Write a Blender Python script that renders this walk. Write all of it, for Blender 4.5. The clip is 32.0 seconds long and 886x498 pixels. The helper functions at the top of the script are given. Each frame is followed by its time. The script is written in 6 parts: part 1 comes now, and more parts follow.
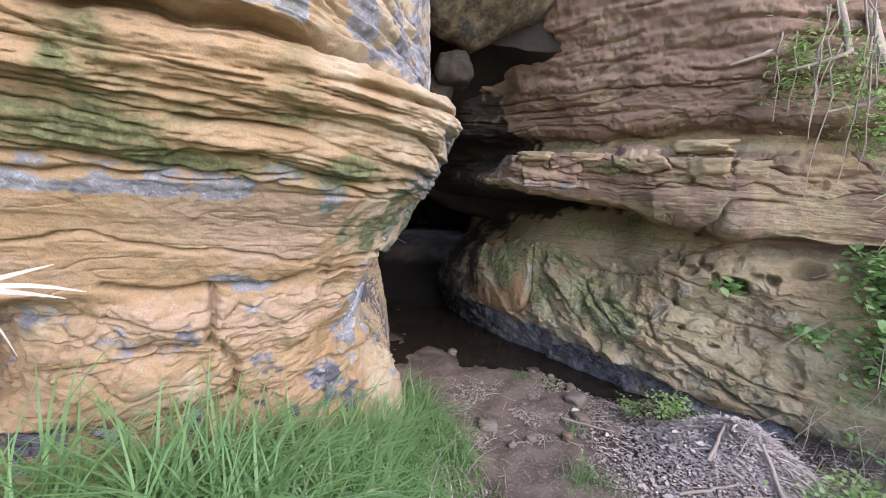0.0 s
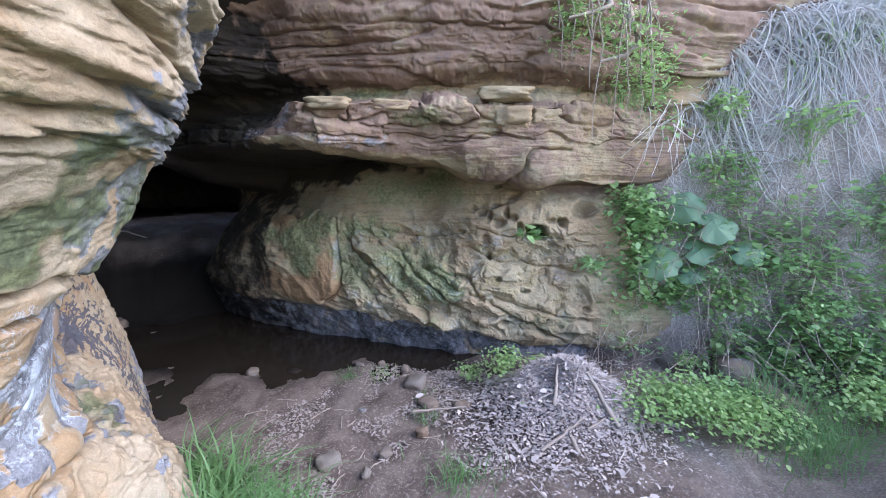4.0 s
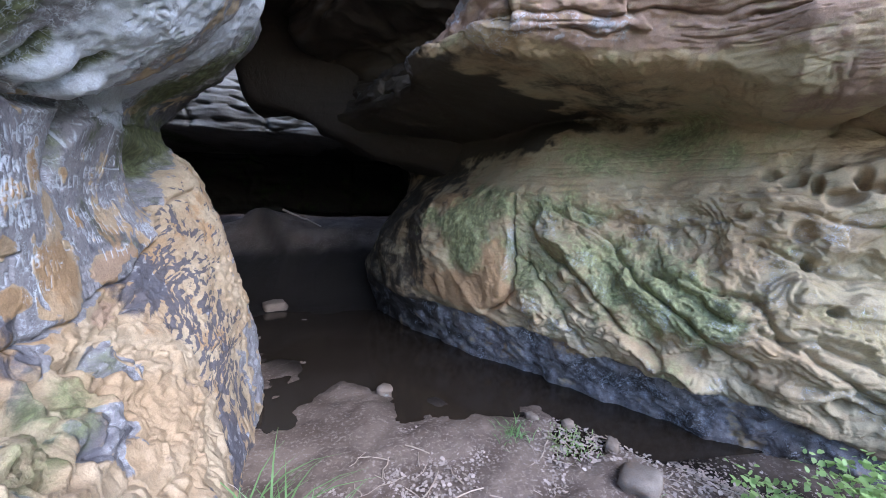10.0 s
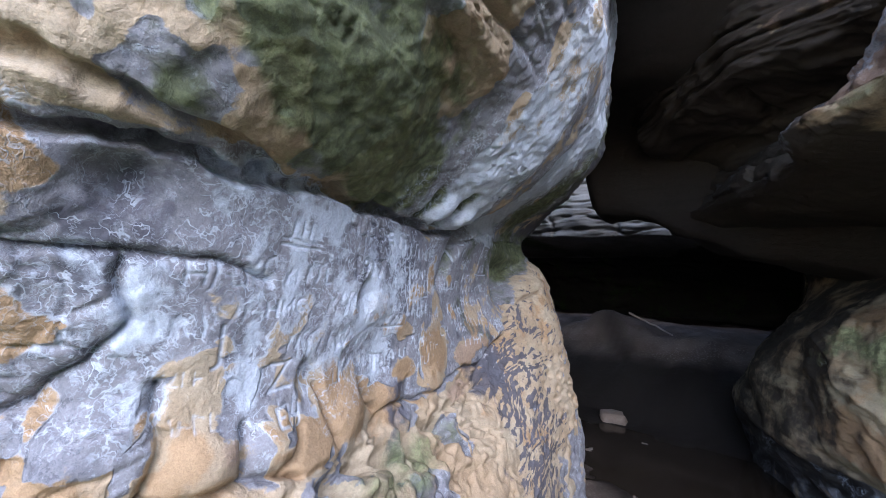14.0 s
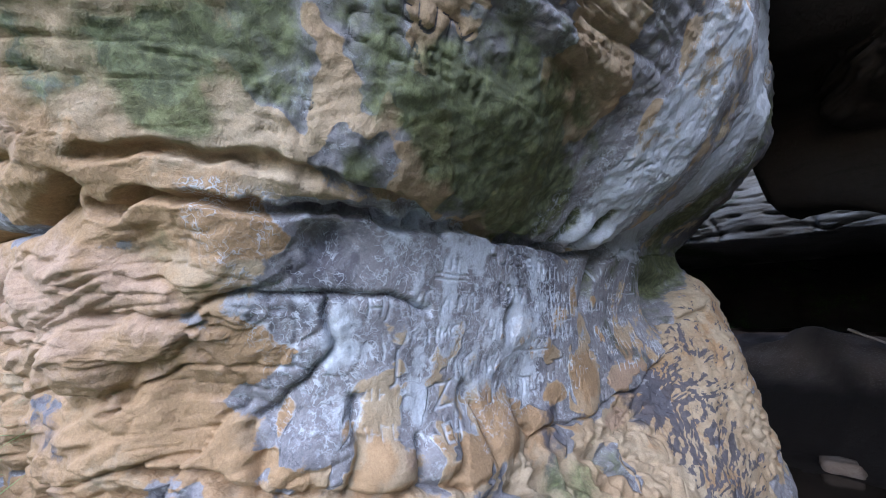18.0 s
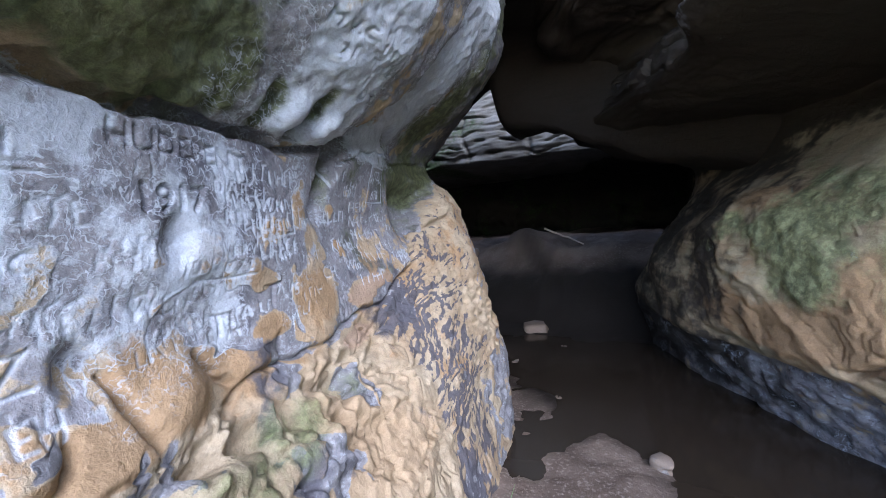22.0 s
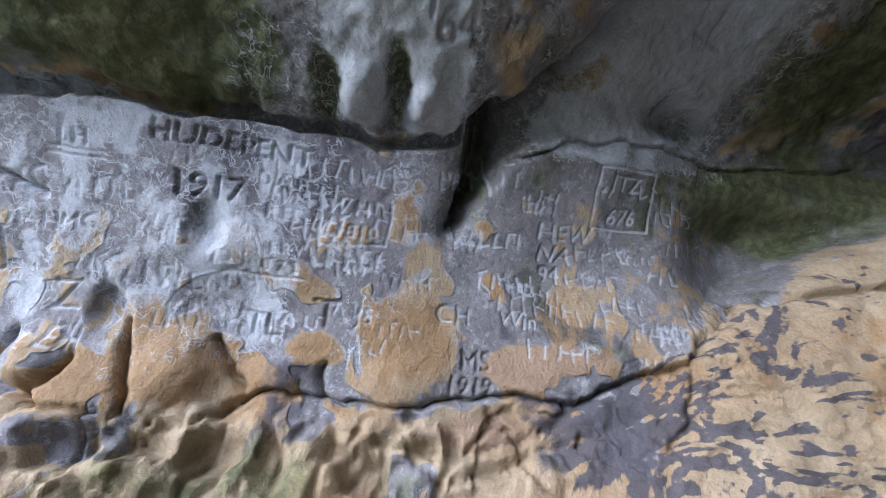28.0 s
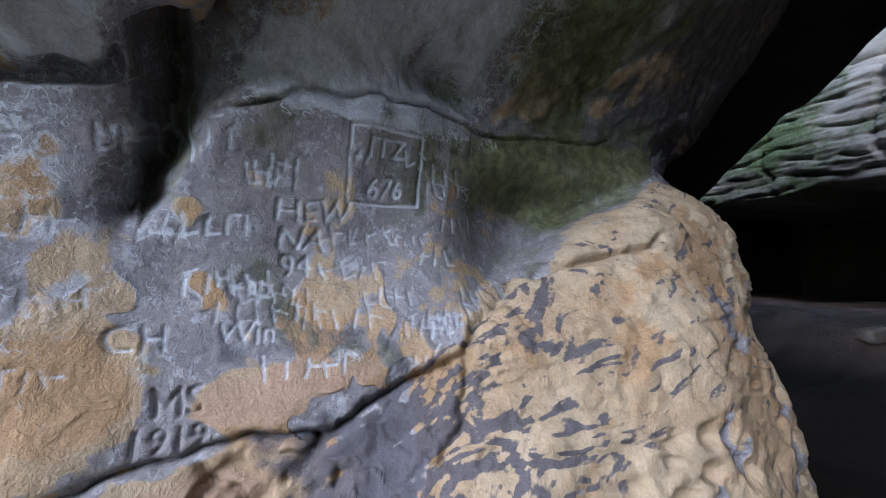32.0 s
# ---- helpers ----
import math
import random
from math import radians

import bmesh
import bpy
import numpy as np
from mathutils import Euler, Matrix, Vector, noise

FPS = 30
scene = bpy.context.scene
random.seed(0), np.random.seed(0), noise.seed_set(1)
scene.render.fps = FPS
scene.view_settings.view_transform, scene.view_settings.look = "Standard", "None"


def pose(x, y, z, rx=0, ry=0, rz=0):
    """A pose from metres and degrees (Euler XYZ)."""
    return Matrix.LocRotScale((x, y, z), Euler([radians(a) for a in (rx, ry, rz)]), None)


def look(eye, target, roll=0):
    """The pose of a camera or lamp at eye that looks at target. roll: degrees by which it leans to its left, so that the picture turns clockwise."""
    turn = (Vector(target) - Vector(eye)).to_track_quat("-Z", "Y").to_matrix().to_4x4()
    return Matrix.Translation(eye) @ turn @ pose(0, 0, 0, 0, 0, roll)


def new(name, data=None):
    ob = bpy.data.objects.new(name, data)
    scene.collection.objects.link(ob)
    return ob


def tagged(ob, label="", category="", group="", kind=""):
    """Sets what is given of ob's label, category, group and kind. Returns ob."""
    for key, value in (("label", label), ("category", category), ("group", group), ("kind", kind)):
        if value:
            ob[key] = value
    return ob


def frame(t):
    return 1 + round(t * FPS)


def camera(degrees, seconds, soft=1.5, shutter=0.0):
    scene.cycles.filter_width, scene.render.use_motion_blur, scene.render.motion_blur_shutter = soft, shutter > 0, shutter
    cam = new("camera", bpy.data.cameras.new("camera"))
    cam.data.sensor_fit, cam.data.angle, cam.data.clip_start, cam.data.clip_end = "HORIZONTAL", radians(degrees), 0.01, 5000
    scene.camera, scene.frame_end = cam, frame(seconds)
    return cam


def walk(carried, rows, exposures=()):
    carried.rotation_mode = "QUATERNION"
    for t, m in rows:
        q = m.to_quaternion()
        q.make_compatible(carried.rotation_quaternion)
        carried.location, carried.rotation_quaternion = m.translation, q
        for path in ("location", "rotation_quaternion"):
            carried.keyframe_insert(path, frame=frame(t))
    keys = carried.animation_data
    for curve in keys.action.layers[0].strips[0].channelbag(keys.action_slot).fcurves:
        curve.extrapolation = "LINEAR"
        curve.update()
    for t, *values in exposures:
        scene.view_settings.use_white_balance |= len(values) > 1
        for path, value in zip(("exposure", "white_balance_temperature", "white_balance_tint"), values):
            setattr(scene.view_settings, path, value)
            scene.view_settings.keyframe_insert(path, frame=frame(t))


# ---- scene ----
cam = camera(98.5, 32.0, soft=0.9)
METRES, EYE, TILT, LEAN, TURN = 6.0, 2.23, -8.0, -3.0, 0.0
ROWS = [
    (0.0, 0.0, 0.0, 0.0, 0.0, 0.0, -0.0),
    (0.5, -0.0059, 0.0341, -0.0012, -1.35, -2.45, 3.19),
    (1.0, 0.0005, 0.0641, 0.0065, -5.42, -3.44, 5.69),
    (1.5, -0.0025, 0.094, 0.0086, -16.92, -4.8, 5.65),
    (2.0, -0.0002, 0.1046, 0.0124, -23.75, -7.18, 7.87),
    (2.5, -0.0013, 0.1153, 0.0106, -30.37, -6.46, 8.01),
    (4.5, -0.0092, 0.1625, 0.0079, -32.36, -6.8, 7.42),
    (5.0, -0.0074, 0.1727, 0.0038, -29.27, -5.74, 9.72),
    (5.5, 0.0016, 0.1823, 0.0023, -25.42, -3.31, 8.08),
    (6.0, -0.0006, 0.2028, -0.0011, -24.59, -3.42, 4.77),
    (6.5, 0.0173, 0.2151, -0.0103, -24.04, -3.74, 9.68),
    (7.0, 0.0186, 0.2377, -0.0159, -23.15, -2.42, 6.04),
    (7.5, 0.0233, 0.258, -0.0228, -23.97, -3.24, 7.76),
    (8.0, 0.0245, 0.2722, -0.0277, -14.56, -2.38, 3.02),
    (8.5, 0.0222, 0.2979, -0.0312, -16.47, -3.32, 3.57),
    (9.0, 0.0345, 0.3154, -0.039, -15.38, 0.02, 4.0),
    (9.5, 0.0255, 0.362, -0.0537, -11.9, 1.86, 1.87),
    (10.0, 0.0362, 0.4004, -0.0642, -8.31, 0.07, 3.22),
    (10.5, 0.0651, 0.4288, -0.0634, -8.78, 5.8, 2.26),
    (11.0, 0.0728, 0.4368, -0.0581, -6.06, 12.03, 3.19),
    (11.5, 0.0717, 0.4334, -0.0579, 8.47, 10.53, 2.71),
    (12.0, 0.0685, 0.4287, -0.0595, 22.1, 8.84, 2.92),
    (12.5, 0.0708, 0.424, -0.0588, 24.17, 12.17, -0.79),
    (13.0, 0.0676, 0.4227, -0.0594, 21.0, 14.62, -2.75),
    (13.5, 0.0633, 0.4184, -0.0601, 31.28, 14.09, -3.43),
    (14.0, 0.0542, 0.4161, -0.058, 40.37, 13.8, -6.14),
    (14.5, 0.058, 0.4111, -0.0628, 49.69, 11.83, -7.29),
    (15.0, 0.061, 0.409, -0.0611, 53.24, 13.92, -6.49),
    (15.5, 0.0641, 0.4061, -0.0601, 58.13, 15.82, -5.61),
    (17.5, 0.0635, 0.4054, -0.0595, 61.53, 15.69, -6.14),
    (18.0, 0.0637, 0.406, -0.0598, 61.24, 15.28, -5.83),
    (18.5, 0.0639, 0.4037, -0.0606, 67.44, 14.45, -6.24),
    (19.0, 0.0644, 0.4019, -0.0598, 69.7, 13.21, -7.09),
    (19.5, 0.0659, 0.4096, -0.0573, 55.45, 16.12, -3.93),
    (20.0, 0.0684, 0.415, -0.0561, 45.11, 19.84, -1.4),
    (20.5, 0.0679, 0.419, -0.0562, 40.77, 18.71, -0.51),
    (21.0, 0.0662, 0.4263, -0.0584, 35.43, 13.23, -0.72),
    (21.5, 0.0626, 0.4398, -0.0615, 31.97, 6.93, -0.37),
    (22.0, 0.0461, 0.4743, -0.0585, 30.83, 4.8, 2.75),
    (22.5, 0.0224, 0.5344, -0.0501, 31.23, 5.78, -4.02),
    (23.0, 0.0198, 0.6067, -0.0301, 38.67, 4.94, -3.93),
    (23.5, 0.0015, 0.6663, -0.0406, 45.48, 10.7, -8.13),
    (24.0, 0.0153, 0.6884, -0.0317, 68.75, 11.97, -7.38),
    (24.5, 0.027, 0.6919, -0.0305, 82.99, 11.84, -10.93),
    (25.0, 0.0289, 0.6934, -0.0296, 86.16, 10.87, -8.66),
    (25.5, 0.032, 0.6926, -0.0294, 93.9, 11.3, -9.84),
    (26.0, 0.0358, 0.6908, -0.0303, 99.03, 11.3, -11.68),
    (26.5, 0.0352, 0.6845, -0.0329, 101.14, 9.64, -13.35),
    (28.5, 0.0248, 0.6682, -0.0384, 95.66, 4.88, -14.45),
    (29.0, 0.0246, 0.675, -0.0368, 94.17, 5.01, -13.09),
    (29.5, 0.0231, 0.686, -0.0341, 95.03, 4.83, -10.23),
    (30.0, 0.0201, 0.6979, -0.0312, 92.35, 5.17, -8.78),
    (30.5, 0.0168, 0.7093, -0.0283, 86.47, 7.28, -6.44),
    (31.0, 0.0144, 0.715, -0.0278, 84.82, 6.16, -6.27),
    (31.5, 0.0071, 0.7156, -0.0301, 84.42, 3.82, -6.82),
    (32.0, -0.0137, 0.7163, -0.0241, 76.99, 7.95, -8.3),
]
walk(cam, [(t, pose(0, 0, EYE, TILT, LEAN, TURN) @ pose(METRES * x, METRES * y, METRES * z, 90 + pitch, roll, yaw)) for t, x, y, z, yaw, pitch, roll in ROWS], exposures=(
    (0.0, 1.98, 6900, 20), (2.0, 2.15, 6300, 18), (6.0, 2.25, 5900, 17), (9.0, 2.4, 6000, 17), (10.0, 2.6, 5900, 17), (11.0, 2.7, 5900, 17), (13.0, 2.6, 5900, 17),
    (14.0, 2.3, 5900, 17), (15.0, 2.1, 5900, 17), (18.0, 1.95, 5800, 16), (20.0, 1.9, 5700, 15), (21.0, 2.2, 5800, 16), (23.0, 2.65, 6000, 16), (26.0, 2.5, 6100, 15), (29.0, 2.3, 6200, 15), (32.0, 2.3, 6000, 15)))

# ---- world and light ----
world = bpy.data.worlds.new("sky")
scene.world = world
world.use_nodes = True
wn = world.node_tree
sky = wn.nodes.new("ShaderNodeTexSky")
sky.sky_type, sky.sun_disc = "NISHITA", False
sky.sun_elevation, sky.sun_rotation = radians(37), radians(138)
sky.air_density, sky.dust_density = 1.0, 0.6
wn.links.new(sky.outputs["Color"], wn.nodes["Background"].inputs["Color"])
wn.nodes["Background"].inputs["Strength"].default_value = 0.15
sun = new("sun", bpy.data.lights.new("sun", "SUN"))
sun.data.energy, sun.data.angle, sun.data.color = 1.05, radians(60), (1.0, 0.99, 0.98)
sun.matrix_world = look((6.8, -4.4, 8.1), (0, 3, 0.5))

# ---- numeric tools ----
def hash3(i, j, k, seed):
    h = (i.astype(np.int64) * 374761393 + j.astype(np.int64) * 668265263 + k.astype(np.int64) * 2147483647 + seed * 1274126177) & 0xFFFFFFFF
    h = ((h ^ (h >> 13)) * 1274126177) & 0xFFFFFFFF
    h = ((h ^ (h >> 16)) * 2246822519) & 0xFFFFFFFF
    return (h ^ (h >> 15)) & 0xFFFFFFFF


def noise3(p, seed=0):
    """Smooth value noise, about -1 to 1, at the points p (n, 3)."""
    f = np.floor(p)
    t = p - f
    t = t * t * t * (t * (t * 6 - 15) + 10)
    i, j, k = f[:, 0].astype(np.int64), f[:, 1].astype(np.int64), f[:, 2].astype(np.int64)
    out = np.zeros(len(p))
    for a in (0, 1):
        wa = t[:, 0] if a else 1 - t[:, 0]
        for b in (0, 1):
            wb = t[:, 1] if b else 1 - t[:, 1]
            for c in (0, 1):
                wc = t[:, 2] if c else 1 - t[:, 2]
                out += wa * wb * wc * (hash3(i + a, j + b, k + c, seed) / 2147483648.0 - 1)
    return out


def fbm(p, octaves=4, seed=0, gain=0.5):
    out, amp = np.zeros(len(p)), 1.0
    for o in range(octaves):
        out += amp * noise3(p * 2.03 ** o + 17.3 * o, seed + o)
        amp *= gain
    return out


def cells(p, seed=0, jitter=0.9):
    """Distances to the nearest and the second nearest cell point, and the nearest one's random number."""
    f = np.floor(p).astype(np.int64)
    d1, d2, who = np.full(len(p), 9.0), np.full(len(p), 9.0), np.zeros(len(p))
    for a in (-1, 0, 1):
        for b in (-1, 0, 1):
            for c in (-1, 0, 1):
                q = f + (a, b, c)
                off = np.stack([hash3(q[:, 0], q[:, 1], q[:, 2], seed + n) / 4294967296.0 for n in (1, 2, 3)], 1)
                d = np.linalg.norm(q + 0.5 + (off - 0.5) * jitter - p, axis=1)
                near = d < d1
                d2 = np.where(near, d1, np.minimum(d2, d))
                who = np.where(near, off[:, 0], who)
                d1 = np.where(near, d, d1)
    return d1, d2, who


def step(a, b, x):
    t = np.clip((x - a) / (b - a), 0, 1)
    return t * t * (3 - 2 * t)


def bump(x, c, w):
    return np.exp(-((x - c) / w) ** 2)


def smooth(xs, ys, x):
    """Cubic interpolation with slopes that never overshoot."""
    xs, ys, x = np.array(xs, float), np.array(ys, float), np.clip(x, xs[0], xs[-1])
    h = np.diff(xs)
    d = np.diff(ys) / h
    m = np.zeros(len(xs))
    same = d[1:] * d[:-1] > 0
    m[1:-1][same] = (2 * d[1:] * d[:-1] / (d[1:] + d[:-1] + 1e-12))[same]
    i = np.clip(np.searchsorted(xs, x, side="right") - 1, 0, len(xs) - 2)
    t = (x - xs[i]) / h[i]
    return (2 * t ** 3 - 3 * t ** 2 + 1) * ys[i] + (t ** 3 - 2 * t ** 2 + t) * h[i] * m[i] + (3 * t ** 2 - 2 * t ** 3) * ys[i + 1] + (t ** 3 - t ** 2) * h[i] * m[i + 1]


def guide(ctrl):
    """A plan curve through the points: a function of the length along it that gives place and direction."""
    c = np.array(ctrl, float)
    d = np.r_[0, np.cumsum(np.linalg.norm(np.diff(c, axis=0), axis=1))]
    m = np.gradient(c, d, axis=0)

    def at(s):
        i = np.clip(np.searchsorted(d, s, side="right") - 1, 0, len(d) - 2)
        h = d[i + 1] - d[i]
        t = np.clip((s - d[i]) / h, 0, 1)
        h, t = h[:, None], t[:, None]
        p = (2 * t ** 3 - 3 * t ** 2 + 1) * c[i] + (t ** 3 - 2 * t ** 2 + t) * h * m[i] + (3 * t ** 2 - 2 * t ** 3) * c[i + 1] + (t ** 3 - t ** 2) * h * m[i + 1]
        g = (6 * t ** 2 - 6 * t) / h * c[i] + (3 * t ** 2 - 4 * t + 1) * m[i] + (6 * t - 6 * t ** 2) / h * c[i + 1] + (3 * t ** 2 - 2 * t) * m[i + 1]
        return p, g / np.linalg.norm(g, axis=1)[:, None]
    return at, d[-1]


def spaced(knots):
    """Samples along a line: (from, to, step) runs."""
    return np.concatenate([np.arange(a, b - 1e-6, h) for a, b, h in knots] + [[knots[-1][1]]])


def quads(nu, nv):
    i, j = np.meshgrid(np.arange(nu - 1), np.arange(nv - 1), indexing="ij")
    a = (i * nv + j).ravel()
    return np.stack([a, a + nv, a + nv + 1, a + 1], 1)


def mesh_from(name, verts, faces, material=None, flags=None, flat=False):
    """A mesh from arrays; flags: per-vertex numbers for the material."""
    me = bpy.data.meshes.new(name)
    me.vertices.add(len(verts))
    me.vertices.foreach_set("co", np.asarray(verts, np.float32).ravel())
    k = faces.shape[1]
    me.loops.add(faces.size)
    me.loops.foreach_set("vertex_index", faces.astype(np.int32).ravel())
    me.polygons.add(len(faces))
    me.polygons.foreach_set("loop_start", np.arange(0, faces.size, k, dtype=np.int32))
    me.polygons.foreach_set("use_smooth", np.full(len(faces), not flat))
    me.update(calc_edges=True)
    for key, values in (flags or {}).items():
        me.attributes.new(key, "FLOAT", "POINT").data.foreach_set("value", np.asarray(values, np.float32))
    if material:
        me.materials.append(material)
    return me


def grid_normals(P):
    a, b = np.gradient(P, axis=0), np.gradient(P, axis=1)
    n = np.cross(a, b)
    return n / (np.linalg.norm(n, axis=2)[..., None] + 1e-12)


# ---- material tools ----
def material(name, rough=0.85, metal=0.0):
    m = bpy.data.materials.new(name)
    m.use_nodes = True
    nt = m.node_tree
    b = nt.nodes["Principled BSDF"]
    b.inputs["Roughness"].default_value, b.inputs["Metallic"].default_value = rough, metal
    return m, nt, b


def rgb(nt, c):
    n = nt.nodes.new("ShaderNodeRGB")
    n.outputs[0].default_value = (*c, 1)
    return n.outputs[0]


def place(nt):
    return nt.nodes.new("ShaderNodeNewGeometry").outputs["Position"]


def tex(nt, vec, scale, detail=4.0, rough=0.6, squash=(1, 1, 1)):
    if squash != (1, 1, 1):
        mp = nt.nodes.new("ShaderNodeMapping")
        mp.inputs["Scale"].default_value = squash
        nt.links.new(vec, mp.inputs["Vector"])
        vec = mp.outputs["Vector"]
    n = nt.nodes.new("ShaderNodeTexNoise")
    n.inputs["Scale"].default_value, n.inputs["Detail"].default_value, n.inputs["Roughness"].default_value = scale, detail, rough
    nt.links.new(vec, n.inputs["Vector"])
    return n.outputs["Fac"]


def ramp(nt, fac, a, b, lo=0.0, hi=1.0):
    n = nt.nodes.new("ShaderNodeMapRange")
    n.interpolation_type = "SMOOTHSTEP"
    n.inputs["From Min"].default_value, n.inputs["From Max"].default_value = a, b
    n.inputs["To Min"].default_value, n.inputs["To Max"].default_value = lo, hi
    nt.links.new(fac, n.inputs["Value"])
    return n.outputs["Result"]


def calc(nt, op, a, b):
    n = nt.nodes.new("ShaderNodeMath")
    n.operation = op
    for socket, v in zip(n.inputs, (a, b)):
        if isinstance(v, (int, float)):
            socket.default_value = v
        else:
            nt.links.new(v, socket)
    return n.outputs[0]


def mix(nt, fac, a, b, blend="MIX"):
    n = nt.nodes.new("ShaderNodeMix")
    n.data_type, n.blend_type = "RGBA", blend
    for socket, v in ((n.inputs[0], fac), (n.inputs[6], a), (n.inputs[7], b)):
        if isinstance(v, (int, float)):
            socket.default_value = v
        elif isinstance(v, tuple):
            socket.default_value = (*v, 1)
        else:
            nt.links.new(v, socket)
    return n.outputs[2]


def flag(nt, name):
    n = nt.nodes.new("ShaderNodeAttribute")
    n.attribute_name = name
    return n.outputs["Fac"]


def relief(nt, bsdf, height, strength=0.5, distance=0.01):
    n = nt.nodes.new("ShaderNodeBump")
    n.inputs["Strength"].default_value, n.inputs["Distance"].default_value = strength, distance
    nt.links.new(height, n.inputs["Height"])
    nt.links.new(n.outputs["Normal"], bsdf.inputs["Normal"])


def part(name, bm, mat, parent, label=""):
    """Links a bmesh as one mesh object under a thing or a part."""
    me = bpy.data.meshes.new(name)
    bm.to_mesh(me)
    bm.free()
    me.materials.append(mat)
    ob = new(name, me)
    ob.parent = parent
    if label:
        tagged(ob, label)
    return ob

# ---- materials ----
def rock_material(name, pale, ochre, pink, patina, purple_and_shade, moss, streak=(0.42, 0.45, 0.52), beds=0.5, soft=0.0, crisp=0.06, grit=1.0):
    """Weathered sandstone: the flags say where each crust lies and where the darkest tone paints cave shade; crusts end
    in ragged edges with a pale rim.
    """
    m, nt, b = material(name, 0.88)
    b.inputs["Specular IOR Level"].default_value = 0.3
    p0 = place(nt)
    # a warped place, so that no edge is smooth
    bend = nt.nodes.new("ShaderNodeTexNoise")
    bend.inputs["Scale"].default_value, bend.inputs["Detail"].default_value = 14, 3
    nt.links.new(p0, bend.inputs["Vector"])
    push = nt.nodes.new("ShaderNodeVectorMath")
    push.operation = "MULTIPLY_ADD"
    nt.links.new(bend.outputs["Color"], push.inputs[0])
    push.inputs[1].default_value = (0.05, 0.05, 0.05)
    nt.links.new(p0, push.inputs[2])
    p = push.outputs[0]
    big, mid, fine = tex(nt, p, 2.2), tex(nt, p, 9, 5, 0.62), tex(nt, p0, 130, 3)
    small, grain = tex(nt, p, 30, 5, 0.7), tex(nt, p0, 420, 2)
    layer = tex(nt, p, 3.2, 5, 0.65, (0.5, 0.5, 6))
    c = mix(nt, ramp(nt, big, 0.35, 0.65), pale, mix(nt, 0.6, pale, ochre))
    c = mix(nt, ramp(nt, layer, 0.50, 0.66, 0, beds), c, tuple(v * 0.55 for v in ochre))
    wobble = calc(nt, "ADD", calc(nt, "MULTIPLY", calc(nt, "SUBTRACT", mid, 0.5), 1.1), calc(nt, "MULTIPLY", calc(nt, "SUBTRACT", small, 0.5), 0.5))
    rim = None
    for key, colour, at, wide, most in (("ochre", ochre, 0.46, 0.16, 0.9), ("pink", pink, 0.55, 0.16, 0.9), ("patina", patina, 0.50, crisp, 0.96), ("purple_and_shade", purple_and_shade, 0.52, crisp + soft, 0.94), ("streak", streak, 0.78, 0.14, 0.8), ("moss", mix(nt, ramp(nt, tex(nt, p, 26, 5, 0.7), 0.4, 0.66), moss, tuple(v * 2.1 for v in moss)), 0.56, 0.30, 0.92)):
        v = calc(nt, "ADD", flag(nt, key), wobble)
        c = mix(nt, ramp(nt, v, at - wide, at + wide, 0, most), c, colour)
        if key == "patina":
            rim = calc(nt, "MULTIPLY", ramp(nt, v, at - 0.10, at, 0, 1), ramp(nt, v, at + 0.02, at + 0.12, 1, 0))
            # two tones within the crust
            tone = calc(nt, "MULTIPLY", ramp(nt, tex(nt, p, 7, 6, 0.7), 0.48, 0.54), ramp(nt, v, 0.5, 0.6))
            c = mix(nt, calc(nt, "MULTIPLY", tone, 0.5), c, mix(nt, 0.45, patina, purple_and_shade))
            c = mix(nt, calc(nt, "MULTIPLY", ramp(nt, tex(nt, p, 24, 6, 0.8), 0.53, 0.60), ramp(nt, v, 0.5, 0.6, 0, 0.40)), c, streak)
            c = mix(nt, calc(nt, "MULTIPLY", ramp(nt, tex(nt, p, 33, 6, 0.8), 0.56, 0.60), ramp(nt, v, 0.5, 0.6, 0, 0.55)), c, purple_and_shade)
    # pale rims and fine scrawl where the crust is scratched
    line = calc(nt, "ABSOLUTE", calc(nt, "SUBTRACT", tex(nt, p, 17, 3, 0.6), 0.5), 0.0)
    line2 = calc(nt, "ABSOLUTE", calc(nt, "SUBTRACT", tex(nt, p, 38, 3, 0.6), 0.5), 0.0)
    scrawl = calc(nt, "MAXIMUM", calc(nt, "MAXIMUM", ramp(nt, line, 0.007, 0.020, 1, 0), ramp(nt, line2, 0.008, 0.026, 0.5, 0)), rim)
    c = mix(nt, calc(nt, "MULTIPLY", scrawl, ramp(nt, calc(nt, "ADD", flag(nt, "streak"), calc(nt, "MULTIPLY", wobble, 0.8)), 0.16, 0.52, 0, 0.72)), c, streak)
    c = mix(nt, ramp(nt, flag(nt, "cut"), 0.08, 0.5, 0, 0.7), c, streak)
    c = mix(nt, 0.35, c, mix(nt, ramp(nt, fine, 0.3, 0.68), (0.62, 0.61, 0.60), (1.08, 1.08, 1.08)), "MULTIPLY")
    c = mix(nt, 0.30, c, mix(nt, ramp(nt, small, 0.32, 0.68), (0.66, 0.66, 0.66), (1.22, 1.21, 1.19)), "MULTIPLY")
    c = mix(nt, 0.25, c, mix(nt, ramp(nt, grain, 0.3, 0.7), (0.6, 0.6, 0.6), (1.3, 1.3, 1.3)), "MULTIPLY")
    nt.links.new(c, b.inputs["Base Color"])
    h = calc(nt, "ADD", calc(nt, "MULTIPLY", mid, 0.6), calc(nt, "ADD", calc(nt, "MULTIPLY", fine, 0.10), calc(nt, "MULTIPLY", small, 0.30)))
    h = calc(nt, "ADD", calc(nt, "MULTIPLY", h, ramp(nt, flag(nt, "patina"), 0.3, 0.8, 1, 0.55)), calc(nt, "MULTIPLY", scrawl, 0.02))
